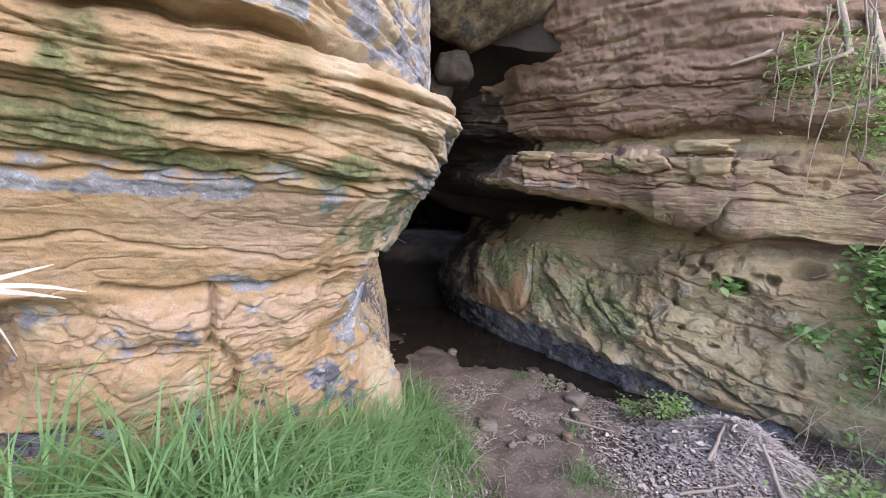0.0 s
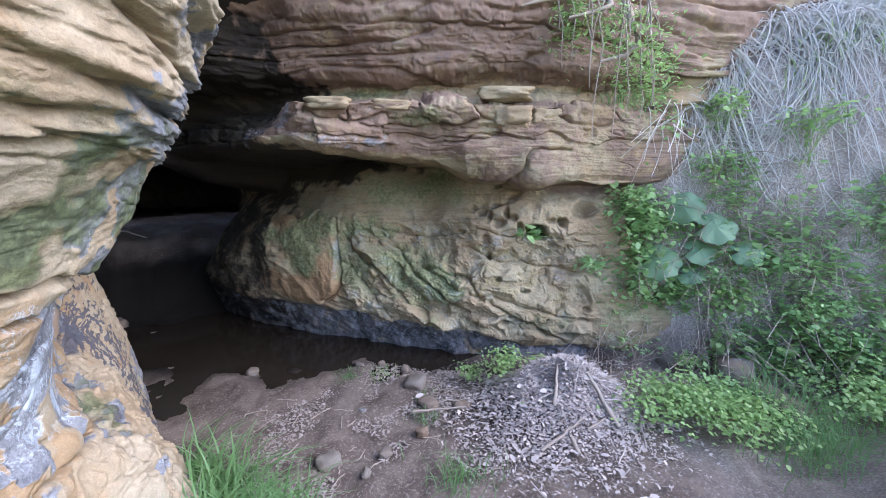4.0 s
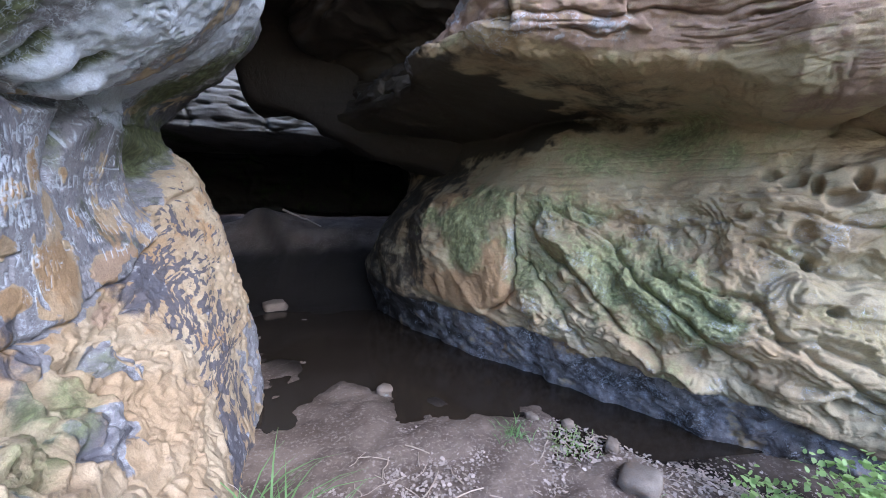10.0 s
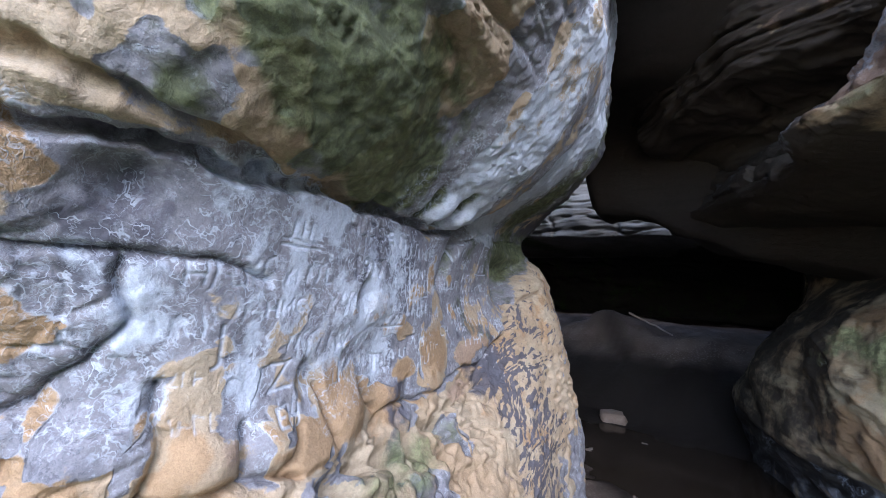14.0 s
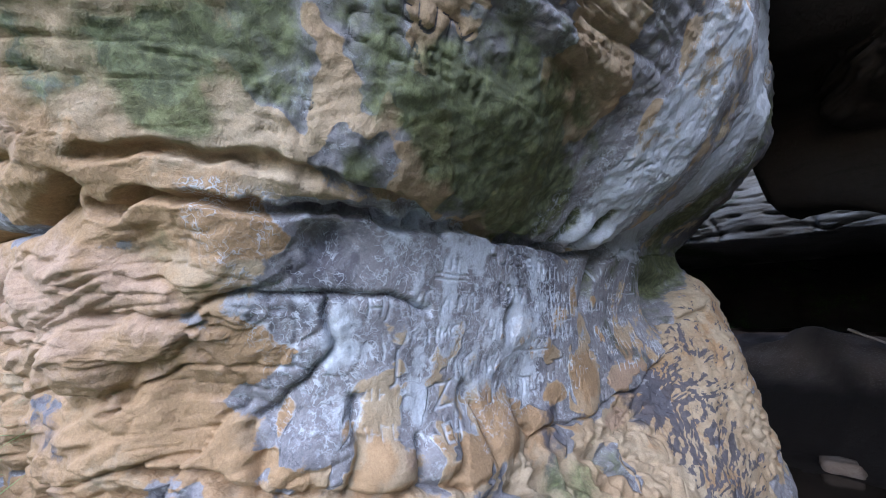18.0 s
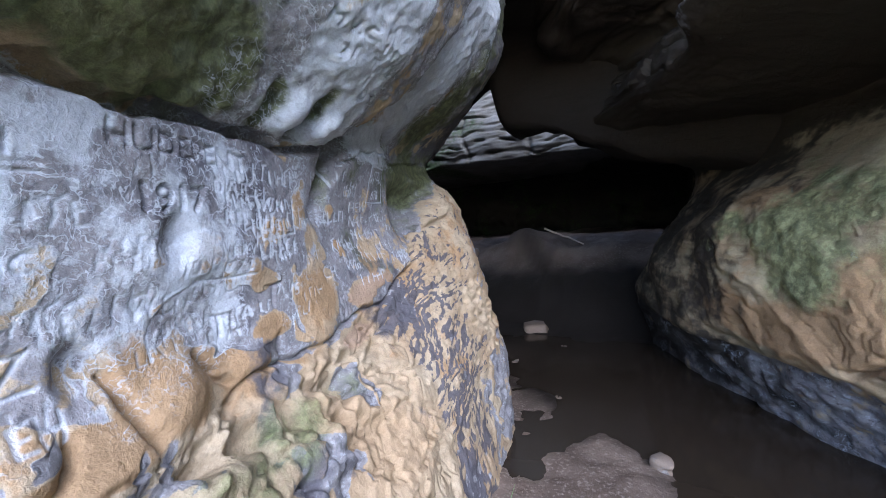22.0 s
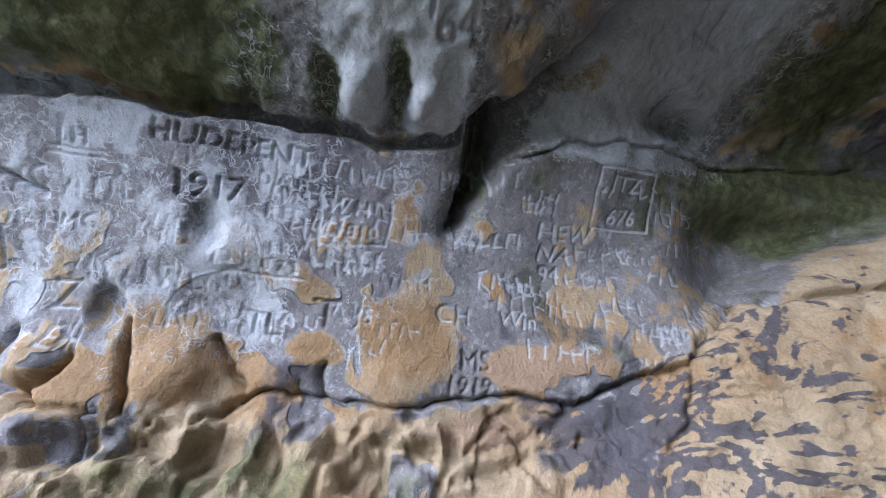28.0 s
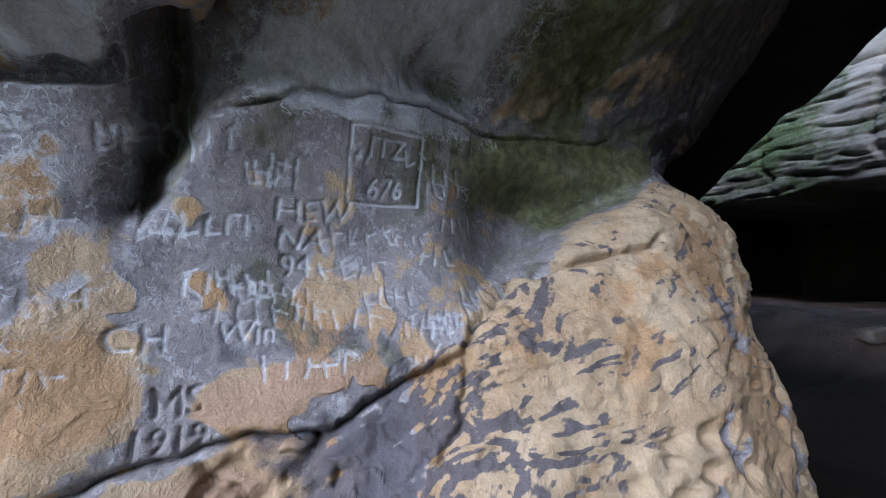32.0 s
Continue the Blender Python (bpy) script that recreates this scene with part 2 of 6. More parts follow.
    relief(nt, b, h, 1.0, 0.02 * grit)
    return m


mat_left = rock_material("sandstone_left", (0.40, 0.335, 0.245), (0.325, 0.218, 0.125), (0.36, 0.262, 0.195), (0.225, 0.228, 0.255), (0.085, 0.085, 0.105), (0.072, 0.084, 0.04), (0.50, 0.555, 0.635), 0.2, soft=0.10)
# The near-black fifth tone serves dark crust and painted shade of the recess.
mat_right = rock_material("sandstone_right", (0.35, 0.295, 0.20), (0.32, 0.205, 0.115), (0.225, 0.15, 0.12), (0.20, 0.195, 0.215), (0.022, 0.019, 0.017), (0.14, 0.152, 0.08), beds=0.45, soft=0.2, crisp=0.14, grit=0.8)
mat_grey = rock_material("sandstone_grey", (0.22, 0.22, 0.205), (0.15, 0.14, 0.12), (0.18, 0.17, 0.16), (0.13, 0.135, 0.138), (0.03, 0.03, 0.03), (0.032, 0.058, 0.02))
# Shaded copy of the sandstone: near-black tones stand in for cave darkness.
mat_shaded_rock = rock_material("sandstone_shaded", (0.024, 0.020, 0.017), (0.022, 0.016, 0.013), (0.024, 0.018, 0.015), (0.018, 0.018, 0.018), (0.018, 0.018, 0.018), (0.018, 0.021, 0.013))


def soil_material():
    m, nt, b = material("soil", 0.9)
    b.inputs["Specular IOR Level"].default_value = 0.15
    p = place(nt)
    c = mix(nt, ramp(nt, tex(nt, p, 3), 0.35, 0.65), (0.105, 0.08, 0.068), (0.19, 0.15, 0.128))
    c = mix(nt, ramp(nt, tex(nt, p, 45, 4), 0.5, 0.7), c, (0.27, 0.23, 0.205))
    # Unseen ground behind the start is coloured brighter to bounce light up.
    c = mix(nt, flag(nt, "bounce_meadow"), c, mix(nt, ramp(nt, tex(nt, p, 9), 0.4, 0.6), (0.14, 0.19, 0.07), (0.30, 0.27, 0.17)))
    # Dark wet mud; its near-black tone also paints the cave floor's shade.
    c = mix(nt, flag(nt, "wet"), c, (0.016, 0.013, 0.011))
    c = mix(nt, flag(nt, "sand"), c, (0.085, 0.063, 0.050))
    c = mix(nt, flag(nt, "dry"), c, mix(nt, ramp(nt, tex(nt, p, 60, 4), 0.4, 0.65), (0.34, 0.285, 0.255), (0.58, 0.52, 0.48)))
    nt.links.new(c, b.inputs["Base Color"])
    nt.links.new(ramp(nt, flag(nt, "wet"), 0, 1, 0.9, 0.78), b.inputs["Roughness"])
    relief(nt, b, calc(nt, "ADD", tex(nt, p, 25, 6, 0.7), calc(nt, "MULTIPLY", tex(nt, p, 120, 3), 0.4)), 0.8, 0.02)
    return m


mat_soil = soil_material()


def plain(name, colour, other, scale=20, rough=0.7, bump_by=0.3, thin=0.0):
    """A natural material of two colours that vary from piece to piece and over each piece."""
    m, nt, b = material(name, rough)
    g = nt.nodes.new("ShaderNodeNewGeometry")
    c = mix(nt, tex(nt, g.outputs["Position"], scale), colour, other)
    c = mix(nt, calc(nt, "MULTIPLY", g.outputs["Random Per Island"], 0.8), c, mix(nt, 0.5, c, tuple(0.5 * v for v in other)))
    nt.links.new(c, b.inputs["Base Color"])
    relief(nt, b, tex(nt, g.outputs["Position"], scale * 6, 3), bump_by, 0.004)
    if thin:
        # light comes through the blade
        glow, both = nt.nodes.new("ShaderNodeBsdfTranslucent"), nt.nodes.new("ShaderNodeMixShader")
        nt.links.new(c, glow.inputs["Color"])
        both.inputs["Fac"].default_value = thin
        nt.links.new(b.outputs[0], both.inputs[1])
        nt.links.new(glow.outputs[0], both.inputs[2])
        out = [n for n in nt.nodes if n.type == "OUTPUT_MATERIAL"][0]
        nt.links.new(both.outputs[0], out.inputs["Surface"])
    return m


mat_grass = plain("grass", (0.12, 0.26, 0.08), (0.27, 0.46, 0.20), 6, 0.5, thin=0.45)
mat_leaf = plain("leaf", (0.24, 0.43, 0.16), (0.40, 0.58, 0.27), 9, 0.5, thin=0.45)
mat_young = plain("young_leaf", (0.42, 0.58, 0.22), (0.28, 0.46, 0.18), 9, 0.5, thin=0.45)
mat_broad = plain("broad_leaf", (0.27, 0.45, 0.27), (0.35, 0.53, 0.34), 14, 0.55, thin=0.45)
mat_dry = plain("dry_stalk", (0.74, 0.71, 0.68), (0.54, 0.51, 0.49), 8, 0.8)
mat_straw = plain("straw", (0.58, 0.51, 0.48), (0.42, 0.36, 0.34), 10, 0.8)
mat_wood = plain("dead_wood", (0.46, 0.39, 0.33), (0.30, 0.24, 0.20), 30, 0.85)
mat_litter = plain("litter", (0.40, 0.335, 0.31), (0.64, 0.57, 0.54), 15, 0.9)
mat_scrap = plain("leaf_scraps", (0.20, 0.155, 0.135), (0.46, 0.40, 0.37), 15, 0.9)
mat_stone = rock_material("field_stone", (0.20, 0.175, 0.155), (0.20, 0.14, 0.10), (0.22, 0.18, 0.16), (0.17, 0.165, 0.165), (0.08, 0.07, 0.07), (0.10, 0.11, 0.05), (0.4, 0.4, 0.4), 0.2)
water_mat, water_nt, water_b = material("water", 0.12)
water_b.inputs["Base Color"].default_value = (0.022, 0.017, 0.013, 1)
water_b.inputs["IOR"].default_value = 1.33
relief(water_nt, water_b, tex(water_nt, place(water_nt), 6, 2), 0.05, 0.01)

# ---- the rock masses ----
def solid_rock(name, P, back, material, flags, label, low=-0.6):
    """Closes a rock face into a solid: over its top, down its back. P: grid (along, up, 3); back: where its back stands in plan."""
    nu, nv = P.shape[:2]
    top = P[:, -1:].copy()
    rows = [P]
    for k in (0.35, 0.7, 1.0):
        q = top.copy()
        q[:, 0, :2] = top[:, 0, :2] * (1 - k) + back * k
        q[:, 0, 2] += 0.25 * math.sin(k * 3.0) + 0.15 * noise3(q[:, 0] * 1.3, 5)
        rows.append(q)
    q = rows[-1].copy()
    q[:, 0, 2] = low
    rows.append(q)
    G = np.concatenate(rows, axis=1)
    full = {k: np.concatenate([v, np.repeat(v[:, -1:], 4, axis=1)], axis=1).ravel() for k, v in flags.items()}
    ob = new(name, mesh_from(name, G.reshape(-1, 3), quads(nu, nv + 4), material, full))
    return tagged(ob, label, "rock", kind="structure")


# left rock: a nose of bedded sandstone, hollowed below a bedding slot, with a spur at its inner end
left_line, left_len = guide([(-3.6, 0.9), (-2.4, 1.25), (-1.5, 1.65), (-0.85, 2.15), (-0.62, 2.8), (-0.72, 3.5), (-0.88, 4.2), (-1.0, 4.9), (-1.1, 5.4), (-1.5, 5.85), (-2.3, 6.1), (-3.6, 6.3)])
LS = [1.2, 2.2, 2.7, 3.05, 3.3, 3.6, 3.9, 4.3, 4.7, 5.2, 5.6, 6.1, 6.5, 7.5, 9.0]
LEFT_LEVELS = (
    (-0.40, [.3, .25, .2, .25, .3, .32, .40, .44, .48, .44, .42, .40, .3, .1, .1]),
    (0.40, [.2, .20, .15, .18, .2, .25, .36, .36, .38, .34, .34, .36, .3, .1, .1]),
    (0.80, [.15, .15, .08, .11, .1, .15, .30, .20, .17, .23, .28, .28, .24, .1, .1]),
    (1.10, [.12, .12, .06, .10, .08, .08, .08, -.03, -.02, .02, .18, .22, .16, .05, .0]),
    (1.30, [.12, .10, .06, .10, .06, .06, .02, -.05, -.05, -.03, .08, .18, .10, .0, .0]),
    (1.50, [.12, .10, .07, .13, .15, .10, .03, .0, -.06, -.09, -.07, .05, .06, .0, .0]),
    (1.80, [.16, .14, .13, .20, .30, .17, .07, .0, .0, .0, -.13, -.20, -.2, -.2, -.2]),
    (1.86, [.17, .15, .16, .27, .31, .27, .16, .06, .09, .03, -.13, -.20, -.2, -.2, -.2]),
    (2.05, [.26, .24, .24, .40, .40, .40, .35, .23, .34, .20, .02, -.10, -.1, -.1, -.1]),
    (2.30, [.42, .38, .45, .57, .57, .53, .49, .49, .52, .42, .35, .25, .1, .0, .0]),
    (2.60, [.6, .56, .62, .72, .76, .72, .66, .66, .66, .60, .56, .46, .3, .1, .0]),
    (2.69, [.64, .58, .64, .74, .77, .74, .67, .66, .66, .61, .57, .48, .32, .15, .03]),
    (2.77, [.66, .60, .64, .66, .64, .60, .58, .60, .64, .62, .58, .50, .36, .2, .05]),
    (2.90, [.70, .64, .66, .60, .50, .46, .48, .54, .62, .62, .58, .52, .4, .25, .1]),
    (3.30, [.66, .62, .62, .52, .40, .36, .40, .52, .60, .62, .60, .52, .4, .3, .1]),
    (5.20, [.3, .3, .3, .1, .0, .0, .2, .4, .5, .6, .6, .6, .6, .3, .1]),
)


def left_offset(s, z):
    zs = np.array([l[0] for l in LEFT_LEVELS])
    cols = np.stack([smooth(LS, l[1], s) for l in LEFT_LEVELS], 0)
    slot = np.interp(s, [2.2, 3.05, 3.64, 3.76, 3.94, 4.8, 5.1, 5.3, 5.6, 6.0, 9.0], [1.75, 1.755, 1.77, 1.775, 1.80, 1.80, 1.83, 1.88, 1.89, 1.93, 1.90]) - 1.80
    zz = z - slot[:, None] * bump(z, 1.80, 0.35)
    out = np.zeros_like(zz)
    for i in range(zz.shape[0]):
        out[i] = smooth(zs, cols[:, i], zz[i])
    # the wall lies back above the spur, and a hollow opens where the outer face turns away
    rise = z - (1.14 + 0.62 * (s[:, None] - 5.14))
    out -= 0.20 * step(5.40, 5.80, s)[:, None] * step(-0.02, 0.05, rise) * (1 - step(1.66, 1.84, z))
    out -= 0.75 * bump(s, 1.45, 0.42)[:, None] * (1 - step(1.66, 1.76, z)) * step(0.2, 0.7, z)
    return out


def reach(S, Z, line):
    """Distance on the face to a broken line of (along, up) points."""
    best = np.full(len(S), 9.0)
    for (a, b), (c, d) in zip(line, line[1:]):
        t = np.clip(((S - a) * (c - a) + (Z - b) * (d - b)) / ((c - a) ** 2 + (d - b) ** 2), 0, 1)
        best = np.minimum(best, np.hypot(S - a - t * (c - a), Z - b - t * (d - b)))
    return best


def pits(S, Z, rows):
    """Holes with steep sides: along, up, half width, half height, depth."""
    out = np.zeros(len(S))
    for a, b, w, h, k in rows:
        out += k * np.exp(-(((S - a) / w) ** 2 + ((Z - b) / h) ** 2) ** 2.2)
    return out


def spots(S, Z, rows):
    """A sum of soft round spots: along, up, half width, half height, amount."""
    out = np.zeros(len(S))
    for a, b, w, h, k in rows:
        r2 = ((S - a) / w) ** 2 + ((Z - b) / h) ** 2
        out += k * np.exp(-r2 * (0.5 + 0.5 * r2))
    return out


def strata(S, Zb, thick, seed):
    """Beds of uneven length: how far each juts out, and the dark gaps between them."""
    zero = S * 0
    u = Zb / thick + 0.9 * fbm(np.stack([S * 0.9, zero, Zb * 2.5 / thick * 0.12], 1), 3, seed)
    i = np.floor(u)
    f = u - i
    lo = noise3(np.stack([S * 1.7, i * 3.71, zero], 1), seed + 3)
    hi = noise3(np.stack([S * 1.7, (i + 1) * 3.71, zero], 1), seed + 3)
    k = step(0.82, 1.0, f)
    jut = lo * (1 - k) + hi * k + 0.5 * np.sqrt(np.clip(1 - (2 * f - 0.9) ** 2, 0, 1))
    gap = np.exp(-(np.minimum(f, 1 - f) / 0.10) ** 2) * step(-0.30, 0.25, noise3(np.stack([S * 2.6, np.round(u) * 5.3, zero], 1), seed + 5))
    return jut, gap


def joints(S, Zb, along, across, seed, wide=0.05):
    """Irregular broken cracks that follow the bedding."""
    f = fbm(np.stack([S * along, S * 0, Zb * across], 1), 3, seed)
    g = noise3(np.stack([S * along * 0.9, S * 0 + 5, Zb * across * 0.5], 1), seed + 1)
    return np.exp(-(f / wide) ** 2) * step(-0.25, 0.15, g)


def courses(S, Z, levels, widths, seed):
    """Rows of uneven blocks: how far each block juts, and how near a joint is."""
    jut, near = np.zeros(len(S)), np.full(len(S), 9.0)
    for k in range(len(levels) - 1):
        lo, hi = levels[k], levels[k + 1]
        rows = (Z >= lo) & (Z < hi)
        rng = np.random.default_rng(seed + k)
        cuts = np.cumsum(widths[k] * rng.uniform(0.6, 1.5, 40)) + 2.0
        i = np.searchsorted(cuts, S[rows]).clip(1, 39)
        jut[rows] = rng.uniform(-1, 1, 41)[i]
        side = np.minimum(np.abs(S[rows] - cuts[i]), np.abs(S[rows] - cuts[i - 1]))
        near[rows] = np.minimum(side, np.minimum(Z[rows] - lo, hi - Z[rows]))
    return jut, near


def flakes(field, sharp=0.88):
    """Terraces of a smooth field: shells of rock that have come away with crisp edges."""
    i = np.floor(field)
    return i + step(sharp, 1.0, field - i)


# cracks and bedding joints of the left rock: width, depth, course
LEFT_CRACKS = (
    (.013, .055, [(3.09, 1.755), (3.33, 1.76), (3.64, 1.77), (3.76, 1.775), (3.94, 1.80), (4.3, 1.80), (4.56, 1.79), (4.78, 1.81)]),
    (.013, .045, [(3.14, 1.84), (3.26, 1.855), (3.39, 1.835), (3.53, 1.83), (3.68, 1.81), (3.76, 1.79)]),
    (.042, .10, [(4.86, 1.83), (4.84, 1.76), (4.83, 1.69), (4.80, 1.60)]),
    (.050, .12, [(4.86, 1.83), (4.95, 1.89), (5.03, 1.96), (5.10, 2.05), (5.16, 2.22)]),
    (.007, .018, [(4.94, 1.79), (5.09, 1.83), (5.17, 1.85), (5.26, 1.88), (5.37, 1.88), (5.56, 1.89), (5.70, 1.90), (6.1, 1.94)]),
    (.008, .035, [(3.90, 1.09), (4.05, 1.07), (4.20, 1.04), (4.31, 1.08), (4.37, 1.10), (4.52, 1.09), (4.71, 1.11), (4.86, 1.13), (5.05, 1.15), (5.14, 1.14)]),
    (.012, .035, [(4.84, 0.97), (4.96, 0.98), (5.05, 1.02), (5.16, 1.06), (5.17, 1.09)]),
    (.010, .03, [(4.66, 1.03), (4.78, 1.01), (4.91, 1.02), (5.04, 1.05)]),
    (.009, .04, [(5.14, 1.14), (5.25, 1.20), (5.34, 1.25), (5.44, 1.30), (5.47, 1.34), (5.60, 1.43), (5.71, 1.49), (5.87, 1.53), (6.05, 1.58)]),
    (.010, .03, [(5.45, 1.30), (5.43, 1.21), (5.38, 1.10)]),
    (.014, .04, [(4.02, 1.25), (4.05, 1.17), (4.07, 1.08)]),
    (.014, .035, [(4.22, 1.21), (4.30, 1.10)]),
    (.014, .03, [(4.49, 1.18), (4.51, 1.10)]),
    (.014, .04, [(3.61, 1.32), (3.62, 1.18), (3.60, 1.11)]),
    (.014, .04, [(3.78, 1.22), (3.78, 1.11)]),
    (.014, .035, [(3.93, 1.18), (3.88, 1.10)]),
    (.011, .03, [(3.06, 1.53), (3.20, 1.53), (3.28, 1.54), (3.41, 1.58), (3.51, 1.59), (3.65, 1.58), (3.8, 1.56)]),
    (.020, .07, [(2.27, 1.77), (2.57, 1.72), (3.00, 1.74), (3.07, 1.79)]),
    (.022, .09, [(2.65, 1.70), (2.65, 1.44), (2.74, 1.29), (2.72, 1.10)]),
    (.020, .06, [(2.3, 1.47), (2.5, 1.45), (2.66, 1.44)]),
    (.012, .045, [(3.14, 1.18), (3.27, 1.18), (3.36, 1.16), (3.42, 1.13), (3.49, 1.12), (3.62, 1.11), (3.83, 1.09), (3.9, 1.09)]),
    (.015, .03, [(3.42, 1.14), (3.39, 1.26), (3.45, 1.32), (3.56, 1.45), (3.53, 1.57)]),
    (.035, .16, [(1.6, 2.66), (2.2, 2.73), (2.58, 2.76), (2.88, 2.81), (3.18, 2.78), (3.6, 2.80)]),
    (.016, .04, [(1.6, 2.22), (2.33, 2.24), (2.8, 2.26), (3.23, 2.29)]),
    (.012, .03, [(1.8, 1.95), (2.2, 2.0), (2.6, 1.93), (3.0, 1.86)]),
    (.012, .03, [(1.8, 1.62), (2.2, 1.63), (2.45, 1.57), (2.7, 1.50), (2.9, 1.50)]),
    (.012, .03, [(2.0, 1.36), (2.3, 1.42), (2.5, 1.40), (2.8, 1.36)]),
)
# hollows and knobs: along, up, half width, half height, depth
LEFT_HOLLOWS = [
    (3.21, 1.66, .11, .07, -.05), (4.17, 1.51, .045, .055, -.03), (3.98, 1.27, .035, .05, -.035), (4.00, 1.01, .07, .035, -.09), (4.14, 1.015, .05, .03, -.08),
    (4.27, .99, .06, .04, -.09), (4.40, .97, .035, .05, -.06), (4.66, .97, .07, .04, -.09), (4.74, 1.09, .025, .02, -.03), (3.53, 1.70, .05, .04, -.045),
    (5.43, 1.97, .12, .045, -.06), (4.42, 1.865, .028, .05, -.05), (4.60, 1.865, .034, .06, -.08), (4.14, 1.825, .03, .02, -.03), (4.25, 1.835, .02, .03, -.03)]
LEFT_KNOBS = [
    (3.03, 1.42, .065, .065, .06), (3.70, 1.16, .06, .06, .035), (3.85, 1.16, .05, .05, .03), (4.15, 1.15, .07, .07, .035), (3.52, 1.20, .07, .09, .03),
    (4.38, 1.14, .07, .05, .025), (4.68, 1.15, .10, .06, .02), (4.50, 1.87, .035, .05, .03), (4.68, 1.87, .03, .05, .03), (2.45, 1.60, .12, .09, .05), (2.42, 1.30, .12, .10, .05)]
# carved writing: text, along, up, letter height, depth, slope
CARVED = (
    ("J.H.", 3.88, 1.685, .040, .005, 0), ("HUDEPENT", 4.22, 1.722, .052, .009, -.06), ("1917", 4.17, 1.605, .062, .009, -.02), ("D.A.P", 4.34, 1.640, .036, .005, 0),
    ("HMC", 3.87, 1.48, .042, .005, 0), ("R.ES", 4.35, 1.56, .036, .004, 0), ("W.H", 4.51, 1.60, .040, .006, 0), ("1810", 4.54, 1.54, .038, .006, 0), ("E.R.V", 4.37, 1.475, .03, .004, 0), ("8 7 2", 4.36, 1.43, .032, .005, 0), ("1919", 4.53, 1.44, .03, .004, 0),
    ("Z", 3.88, 1.30, .075, .006, 0), ("EH", 3.90, 1.205, .05, .005, 0), ("T", 4.48, 1.315, .085, .008, 0), ("JS", 4.58, 1.325, .044, .005, 0),
    ("TL", 4.33, 1.275, .062, .008, 0), ("CH", 4.82, 1.345, .048, .006, 0), ("Win", 5.00, 1.345, .044, .005, 0), ("MS", 4.89, 1.232, .054, .008, .04),
    ("1919", 4.88, 1.165, .046, .008, .04), ("ITZ", 5.28, 1.765, .045, .004, .05), ("676", 5.28, 1.675, .045, .004, .05), ("HEW", 5.12, 1.61, .052, .005, 0),
    ("NA", 5.10, 1.545, .050, .006, 0), ("94", 5.09, 1.485, .05, .006, 0), ("TS", 5.51, 1.70, .040, .004, 0), ("'64", 4.715, 1.962, .046, .010, .05),
    ("T.H.S.", 4.70, 2.022, .027, .008, .05), ("1882", 4.685, 2.062, .022, .008, .05), ("M.V.C.", 4.52, 2.080, .030, .008, .0), ("21", 4.54, 2.025, .026, .007, .0), ("PT", 4.86, 1.98, .03, .006, 0), ("LL", 5.38, 2.12, .05, .006, 0), ("6", 4.72, 1.915, .03, .005, 0),
    ("VWB", 3.46, 1.945, .046, .006, -.15), ("2011", 3.455, 1.898, .036, .006, -.15), ("C", 3.565, 2.085, .062, .007, -.15), ("CASE 34", 3.70, 2.052, .050, .007, -.2),
    ("LEUTY", 3.68, 2.125, .054, .007, -.2), ("TR", 3.30, 1.645, .06, .005, 0), ("J", 3.72, 1.40, .08, .006, 0), ("HJ", 3.66, 1.55, .05, .004, 0), ("W.L", 4.12, 1.36, .045, .004, 0))


